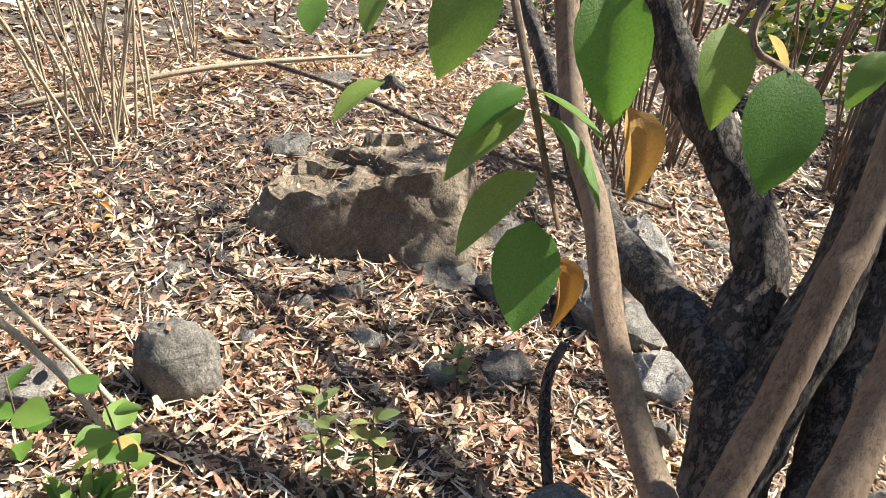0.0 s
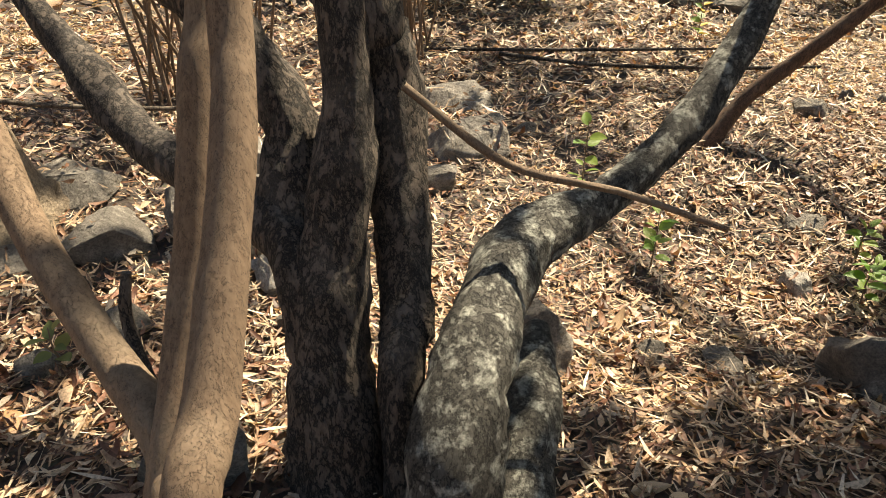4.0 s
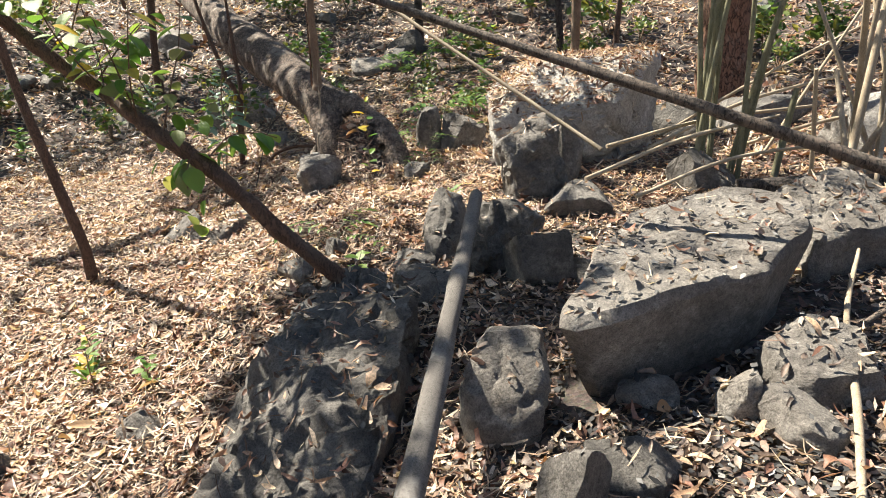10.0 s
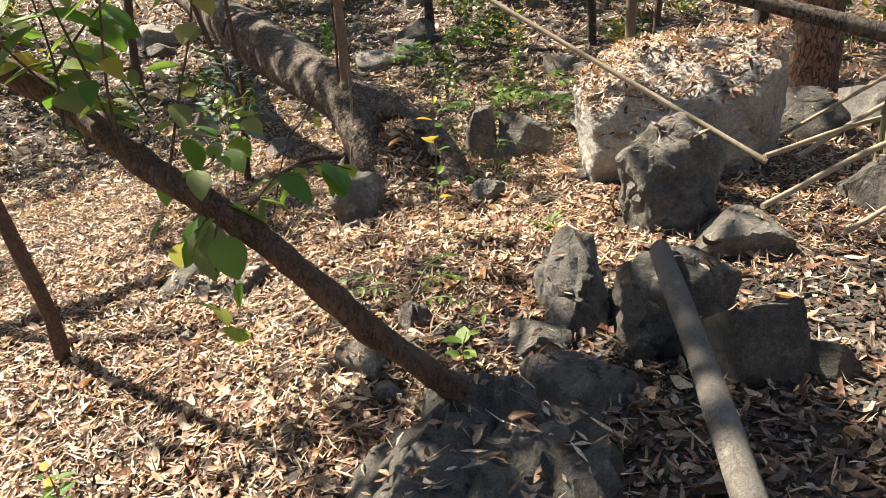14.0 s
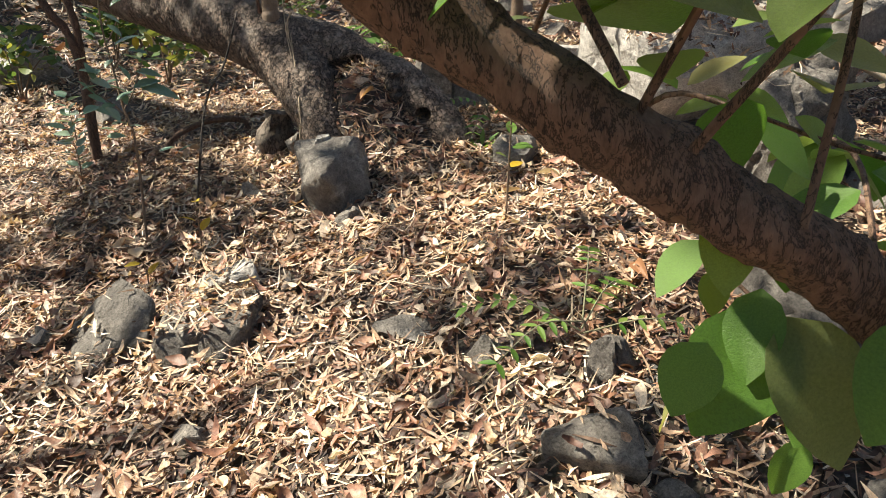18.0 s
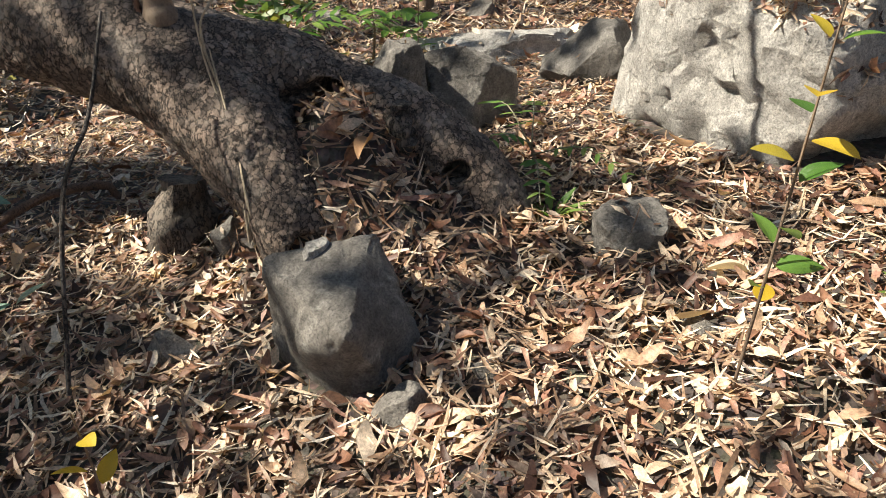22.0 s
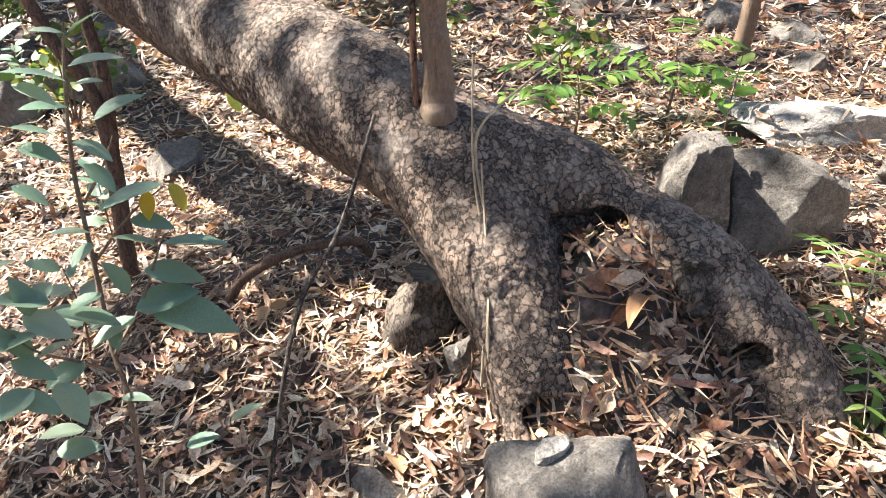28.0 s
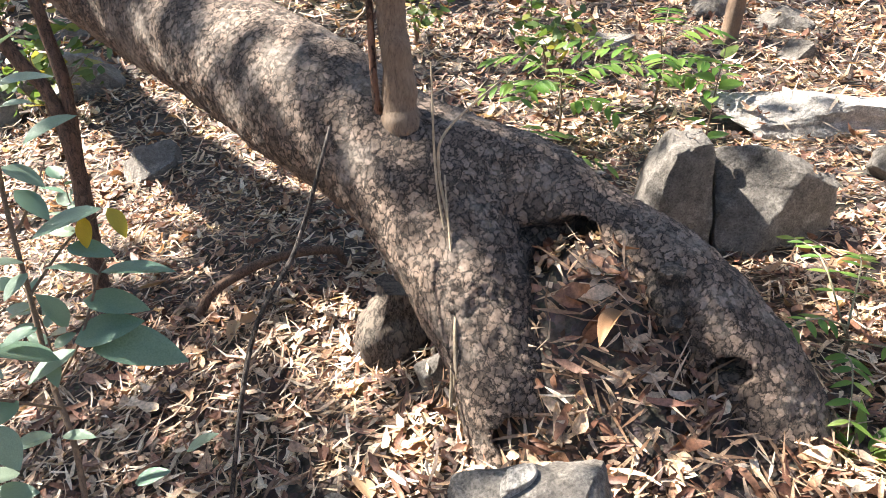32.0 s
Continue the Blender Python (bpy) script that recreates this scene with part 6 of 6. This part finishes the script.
under("stem", tube_mesh("stem", [(-1.629, 6.206, -0.069), (-1.674, 6.152, 0.014), (-1.725, 6.125, 0.072), (-1.772, 6.132, 0.146)], [0.003, 0.0024000000000000002, 0.0012000000000000001], M["bark_tan"], 7, 6, .05, 2, SHRUB.location), SHRUB)
under("stem", tube_mesh("stem", [(-1.648, 6.303, 0.114), (-1.574, 6.348, 0.186), (-1.508, 6.369, 0.227)], [0.003, 0.0024000000000000002, 0.0012000000000000001], M["bark_tan"], 7, 6, .05, 2, SHRUB.location), SHRUB)
under("stem", tube_mesh("stem", [(-1.647, 6.357, 0.215), (-1.609, 6.38, 0.268), (-1.581, 6.408, 0.321)], [0.003, 0.0024000000000000002, 0.0012000000000000001], M["bark_tan"], 7, 6, .05, 2, SHRUB.location), SHRUB)
put_leaf(SHRUB, "bluish", (-1.524, 6.300, 0.143), (0.109, -0.009, 0.001), 0.125, -15)
put_leaf(SHRUB, "bluish", (-1.525, 6.297, 0.139), (-0.062, -0.013, 0.040), 0.086, 14)
put_leaf(SHRUB, "bluish", (-1.560, 6.281, 0.103), (0.092, -0.015, -0.010), 0.108, 13)
put_leaf(SHRUB, "bluish", (-1.560, 6.235, 0.050), (0.140, -0.025, -0.030), 0.167, 12)
put_leaf(SHRUB, "bluish", (-1.583, 6.240, 0.046), (0.101, 0.007, 0.020), 0.118, 11)
put_leaf(SHRUB, "bluish", (-1.607, 6.214, 0.035), (-0.085, -0.010, 0.058), 0.118, 10)
put_leaf(SHRUB, "bluish", (-1.626, 6.239, 0.026), (0.004, -0.041, -0.024), 0.055, 9)
put_leaf(SHRUB, "bluish", (-1.586, 6.240, 0.031), (-0.063, -0.046, -0.005), 0.090, 8)
put_leaf(SHRUB, "bluish", (-1.510, 6.380, 0.227), (-0.097, -0.042, -0.002), 0.122, 7)
put_leaf(SHRUB, "bluish", (-1.643, 6.324, 0.171), (-0.048, -0.024, 0.025), 0.068, 6)
put_leaf(SHRUB, "bluish", (-1.641, 6.316, 0.154), (-0.031, -0.040, -0.013), 0.060, 5)
put_leaf(SHRUB, "bluish", (-1.574, 6.335, 0.182), (0.068, -0.017, -0.012), 0.082, 4)
put_leaf(SHRUB, "bluish", (-1.609, 6.413, 0.349), (0.079, 0.007, 0.039), 0.102, 3)
put_leaf(SHRUB, "bluish", (-1.636, 6.420, 0.422), (-0.069, -0.026, 0.046), 0.100, 2)
put_leaf(SHRUB, "bluish", (-1.632, 6.439, 0.443), (0.078, 0.002, 0.024), 0.094, 1)
put_leaf(SHRUB, "bluish", (-1.629, 6.430, 0.413), (0.045, -0.009, 0.010), 0.054, 0)
put_leaf(SHRUB, "bluish", (-1.671, 6.383, 0.340), (-0.046, -0.024, 0.033), 0.071, -1)
put_leaf(SHRUB, "bluish", (-1.643, 6.385, 0.325), (0.055, -0.021, -0.027), 0.074, -2)
put_leaf(SHRUB, "bluish", (-1.644, 6.415, 0.378), (-0.058, -0.031, 0.020), 0.079, -3)
put_leaf(SHRUB, "bluish", (-1.632, 6.371, 0.286), (0.043, -0.029, -0.036), 0.073, -4)
put_leaf(SHRUB, "bluish", (-1.621, 6.455, 0.495), (0.046, -0.003, 0.037), 0.067, -5)
put_leaf(SHRUB, "bluish", (-1.626, 6.454, 0.496), (-0.039, -0.026, 0.019), 0.058, -6)
put_leaf(SHRUB, "bluish", (-1.726, 6.119, 0.063), (-0.041, -0.001, 0.059), 0.083, -7)
put_leaf(SHRUB, "bluish", (-1.696, 6.211, 0.145), (-0.026, -0.042, -0.013), 0.059, -8)
put_leaf(SHRUB, "bluish", (-1.694, 6.176, 0.128), (-0.061, -0.026, 0.035), 0.086, -9)
put_leaf(SHRUB, "bluish", (-1.629, 6.161, -0.091), (0.048, -0.010, 0.005), 0.056, -10)
put_leaf(SHRUB, "bluish", (-1.724, 6.070, 0.034), (-0.046, -0.050, -0.002), 0.079, -11)
put_leaf(SHRUB, "bluish", (-1.699, 6.095, 0.019), (0.040, -0.048, -0.041), 0.086, -12)
put_leaf(SHRUB, "bluish", (-1.727, 6.114, 0.057), (0.048, 0.013, 0.028), 0.065, -13)
put_leaf(SHRUB, "bluish", (-1.666, 6.153, 0.011), (-0.047, -0.045, -0.002), 0.074, -14)
put_leaf(SHRUB, "bluish", (-1.456, 6.232, -0.263), (0.056, 0.006, 0.030), 0.073, -15)
put_leaf(SHRUB, "bluish", (-1.718, 6.049, -0.088), (0.062, -0.004, 0.001), 0.072, 14)
put_leaf(SHRUB, "bluish", (-1.738, 6.222, 0.190), (-0.033, -0.034, 0.005), 0.055, 13)
put_leaf(SHRUB, "bluish", (-1.735, 6.156, 0.121), (0.065, -0.023, -0.030), 0.086, 12)
put_leaf(SHRUB, "bluish", (-1.753, 6.102, 0.073), (0.057, -0.019, -0.020), 0.072, 11)
put_leaf(SHRUB, "bluish", (-1.712, 6.136, 0.097), (-0.048, -0.040, 0.007), 0.072, 10)
put_leaf(SHRUB, "bluish", (-1.747, 6.061, 0.035), (0.056, -0.020, -0.019), 0.072, 9)
put_leaf(SHRUB, "bluish", (-1.720, 6.159, 0.116), (-0.010, 0.011, 0.062), 0.074, 8)
put_leaf(SHRUB, "bluish", (-1.712, 6.382, 0.435), (0.058, -0.012, -0.020), 0.072, 7)
put_leaf(SHRUB, "bluish", (-1.722, 6.345, 0.340), (0.059, -0.013, -0.021), 0.074, 6)
put_leaf(SHRUB, "bluish", (-1.675, 6.077, -0.075), (-0.051, -0.025, 0.025), 0.071, 5)
put_leaf(SHRUB, "bluish", (-1.637, 6.149, -0.071), (-0.049, -0.031, 0.014), 0.068, 4)
put_leaf(SHRUB, "bluish", (-1.672, 6.399, 0.532), (-0.045, -0.038, -0.015), 0.070, 3)
put_leaf(SHRUB, "bluish", (-1.634, 6.251, 0.083), (-0.041, -0.033, 0.006), 0.061, 2)
put_leaf(SHRUB, "bluish", (-1.735, 6.297, 0.290), (0.050, -0.016, -0.020), 0.064, 1)
put_leaf(SHRUB, "bluish", (-1.589, 6.255, 0.072), (-0.026, 0.008, 0.061), 0.077, 0)
put_leaf(SHRUB, "bluish", (-1.534, 6.130, -0.210), (0.055, -0.001, 0.017), 0.066, -1)
put_leaf(SHRUB, "yellow", (-1.533, 6.345, 0.232), (-0.007, -0.024, -0.046), 0.055, 0)
put_leaf(SHRUB, "yellow", (-1.495, 6.354, 0.239), (0.023, -0.021, -0.048), 0.060, 0)


# ---- unseen crowns added to cast dappled shade, their gaps letting the sun through ----
def crown(owner, gx, gy, h, r, n, gap, seed, limb_from, size=.13):
    """An unseen leafy crown, added h above the ground it shades round (gx, gy)."""
    rng = np.random.default_rng(seed)
    c = np.array((gx - .68 * h, gy + .59 * h, float(gz(gx, gy)) + h))
    p = rng.normal(0, .55, (n * 6, 3)) * (r, r, .7)
    off = Vector((seed * 3.1, 0, 0))
    p = p[[i for i in range(len(p)) if noise.noise(Vector(p[i]) * 1.0 + off) + .8 * noise.noise(Vector(p[i]) * 3.2 + off) > gap]][:n] + c
    nor = rng.normal(0, .5, (len(p), 3)) + (0, 0, 1)
    nor /= np.linalg.norm(nor, axis=1)[:, None]
    ln = rng.uniform(.7, 1.4, len(p)) * size
    o = np.array(owner.location)
    v, t, q = flakes(rng, p, nor, ln, ln * .62, ln * .1)
    ob = litter_object("crown", [(v - o, t, q)], M["canopy"], "")
    ob.parent = owner
    for key in ("label", "category", "kind"):
        if key in ob:
            del ob[key]
    # an added limb joins it to the owner tree
    a = np.array(limb_from)
    under("limb", tube_mesh("limb", [a, a * .6 + c * .4 + (0, 0, .5), c], [.04, .03, .012], M["bark_grey"], 8, 6, .08, seed, o), owner)

# (gx, gy): ground to be dimmed; the owner tree only carries the added leaves
crown(SAPLING, .05, 3.36, 5.0, .72, 720, .03, 1, (-2.9, 5.2, 3))
crown(SLENDER, -.85, 1.25, 4.6, 1.15, 950, .02, 2, (-4.3, 2.85, 4))
crown(SLENDER, -.75, -.1, 4.2, .75, 400, .02, 3, (-4.3, 2.85, 4))
crown(TWIN, -2.3, -2.4, 4.5, 1.0, 280, .08, 4, (-2.9, 1.2, 3.8))
crown(SLENDER, -3.9, -.1, 5.0, .8, 220, .05, 16, (-4.3, 2.85, 4))
crown(SLENDER, -5.2, -.2, 5.0, 1.5, 600, -.05, 5, (-4.3, 2.85, 4))
crown(SAPLING_FAR, -1.15, 7.05, 5.0, 1.0, 800, .0, 6, (-5.1, 7.1, 2.6))
crown(SAPLING_FAR, -.45, 6.4, 5.0, .7, 330, .02, 11, (-5.1, 7.1, 2.6))
crown(SAPLING_FAR, -1.75, 6.45, 5.0, .6, 230, .0, 14, (-5.1, 7.1, 2.6))
crown(SAPLING_FAR, .5, 7.4, 5.0, .9, 300, .05, 7, (-5.1, 7.1, 2.6))
crown(SAPLING_FAR, -.75, 4.85, 5.0, .4, 80, .05, 8, (-5.1, 7.1, 2.6))
crown(BIG, 2.95, 4.7, 5.0, 1.5, 650, .05, 9, (-.8, 6.8, 2.2))
crown(SLENDER, -.66, -1.2, 4.2, .42, 150, .0, 15, (-4.3, 2.85, 4))
crown(TWIN, .68, 1.3, 4.6, .75, 520, .05, 10, (-2.3, 2.1, 3.8))
# wider unseen leaf masses added to dim the far ground
for k, (gx, gy, n) in enumerate(((-4.4, 9.6, 600), (.6, 9.4, 500), (-3.5, 12.5, 800), (-.5, 11.5, 800), (2.6, 11.0, 900), (-6.5, 9.5, 800), (5.5, 8.5, 1200), (-8.5, 6.5, 600), (-7.5, 3.5, 700), (-5.2, 5.6, 600), (-11, 9, 800), (-2, 15, 1800), (3, 15.5, 1800), (-8, 13, 1800))):
    crown(BIG if gx < 0 else ROUGH, gx, gy, 6.0, 2.0, n, .05, 20 + k, (-5.5, 16, 2.8) if gx < 0 else (3.5, 9, 6), .16)

# ---- leaf litter ----
from mathutils.bvhtree import BVHTree

WALKED = np.array([(.05, -1.4), (0, -.7), (0, .3), (-.2, 1.5), (-1.2, 2.4), (-1.7, 3.5), (-1.5, 4.6), (-1.3, 5.1)])


def from_walk(x, y):
    best = np.full(len(x), 1e9)
    for a, b in zip(WALKED[:-1], WALKED[1:]):
        d = b - a
        s = np.clip(((x - a[0]) * d[0] + (y - a[1]) * d[1]) / (d @ d), 0, 1)
        best = np.minimum(best, np.hypot(x - a[0] - s * d[0], y - a[1] - s * d[1]))
    return best


def solid():
    vs, fs, base = [], [], 0
    bpy.context.view_layer.update()
    cover = [1.0] * len(GROUND.data.polygons)
    for ob, leafy in [(GROUND, 1.0)] + ROCKS:
        m, me = ob.matrix_world, ob.data
        co = np.empty(len(me.vertices) * 3)
        me.vertices.foreach_get("co", co)
        co = co.reshape(-1, 3) @ np.array(m.to_3x3()).T + np.array(m.translation)
        vs.extend(map(tuple, co))
        fs.extend([tuple(base + i for i in p.vertices) for p in me.polygons])
        base += len(co)
        if ob is not GROUND:
            cover += [leafy] * len(me.polygons)
    return BVHTree.FromPolygons(vs, fs), cover


SOLID, COVER = solid()


def strew(rng, n, box, keep, lift=.028):
    """Points on the ground and on flat tops of stones, with their normals."""
    x, y = rng.uniform(box[0], box[1], n), rng.uniform(box[2], box[3], n)
    ok = rng.random(n) < keep(x, y)
    x, y = x[ok], y[ok]
    pos, nor = [], []
    for a, b in zip(x, y):
        p, q, face, _ = SOLID.ray_cast(Vector((a, b, 3)), Vector((0, 0, -1)))
        if p is None:
            continue
        if COVER[face] < 1 and rng.random() > COVER[face] or q.z < (.42 if COVER[face] == 1 else .7):
            continue
        pos.append(p)
        nor.append(q)
    pos, nor = np.array(pos), np.array(nor)
    pos[:, 2] += rng.uniform(.002, lift, len(pos))
    return pos, nor


BURNT = lambda x, y: 1 / (1 + np.exp(-(x - .05 + .25 * (y - 2.5)) * 5)) * (y < 4.2) * (y > .3)


def near(top, mid, far, tiny):
    def keep(x, y):
        d = from_walk(x, y)
        return np.select([d < 2.2, d < 3.6, d < 6], [top, mid, far], tiny)
    return keep


rng = np.random.default_rng(4)
BOX = (-14, 8, -9, 20)
AREA = 22 * 29


def layer(count, keep, ln, wd, cu, lift=.028, *shape):
    p, q = strew(rng, count, BOX, keep, lift)
    k, d = len(p), from_walk(p[:, 0], p[:, 1])
    big = np.select([d < 3.6, d < 6], [1, 1.5], 2.6)
    length = rng.uniform(*ln, k) * big
    return flakes(rng, p, q, length, rng.uniform(*wd, k) * big, rng.uniform(*cu, k) * length, *shape)


dense = near(1, .55, .24, .055)
litter_object("leaf_litter", [layer(AREA * 1050, lambda x, y: dense(x, y) * (1 - .9 * BURNT(x, y)), (.025, .085), (.007, .021), (-.3, .4), .036, 4, 3, .07)], M["litter"],
              "thick carpet of tan and orange-brown dry leaves")
litter_object("leaf_litter", [layer(AREA * 120, lambda x, y: dense(x, y) * (1 - .5 * BURNT(x, y)) * np.clip(.35 + .2 * y, .2, 1), (.045, .1), (.018, .036), (-.3, .45), .045, 5, 3, .09)], M["litter"],
              "broad curled brown leaves lying on the litter")
litter_object("straw_litter", [layer(AREA * 1150, lambda x, y: dense(x, y) * (1 - .82 * BURNT(x, y)), (.03, .12), (.0035, .010), (-.12, .2), .04, 3, 2)], M["straws"],
              "dry straw-coloured bamboo leaves strewn over the litter")
litter_object("leaf_crumbs", [layer(AREA * 1500, lambda x, y: dense(x, y) * (1 - .9 * BURNT(x, y)), (.012, .04), (.005, .015), (-.2, .3), .026, 3, 2, .1)], M["crumb"],
              "fine broken bits of faded dry leaves")
litter_object("leaf_litter", [layer(AREA * 900, lambda x, y: dense(x, y) * BURNT(x, y), (.03, .075), (.010, .026), (-.25, .35), .03, 4, 3, .07)], M["litter_grey"],
              "faded grey-brown leaves strewn over burnt ground")
litter_object("charcoal_bits", [layer(AREA * 1500, lambda x, y: dense(x, y) * BURNT(x, y), (.012, .045), (.008, .022), (-.1, .2), .022, 3, 2, .12)], M["cinder"],
              "black charcoal bits and ash over burnt ground")
spots, normals = strew(rng, AREA * 4, BOX, lambda x, y: (from_walk(x, y) < 2.6) * 1.0, .03)
for at, up in zip(spots[:170], normals):
    ob = new("dry_leaf", random.choice(LEAVES["dry"]))
    a = rng.uniform(0, 6.28)
    ob.matrix_world = aim(Vector(at) + Vector((0, 0, .012)), (math.cos(a), math.sin(a), rng.uniform(-.1, .25)), rng.uniform(.06, .12), rng.uniform(-40, 40))
    tagged(ob, "large curled dry leaf lying on the litter", "dry leaf", "large fallen leaves")

# thin fallen twigs
spots, normals = strew(rng, AREA * 3, BOX, lambda x, y: (from_walk(x, y) < 2.4) * 1.0, .01)
for i, (at, up) in enumerate(zip(spots[:90], normals)):
    a, long, r = rng.uniform(0, 6.28), rng.uniform(.12, .42), rng.uniform(.0018, .0042)
    pts = []
    for s in (-.5, -.15, .2, .5):
        x, y = at[0] + math.cos(a) * long * s - math.sin(a) * rng.normal(0, .03) * long, at[1] + math.sin(a) * long * s + math.cos(a) * rng.normal(0, .03) * long
        p = SOLID.ray_cast(Vector((x, y, 3)), Vector((0, 0, -1)))[0]
        pts.append((x, y, min(p.z, at[2] + .05) + .022))
    pole("twig", pts, [r, r * .9, r * .5], ("straw", "bark_brown", "bark_grey")[i % 3], ("thin pale dry twig lying on the litter", "thin brown fallen twig lying on the litter", "thin grey fallen twig lying on the litter")[i % 3], "twig", 6, i, .1, "fallen twigs", 4)
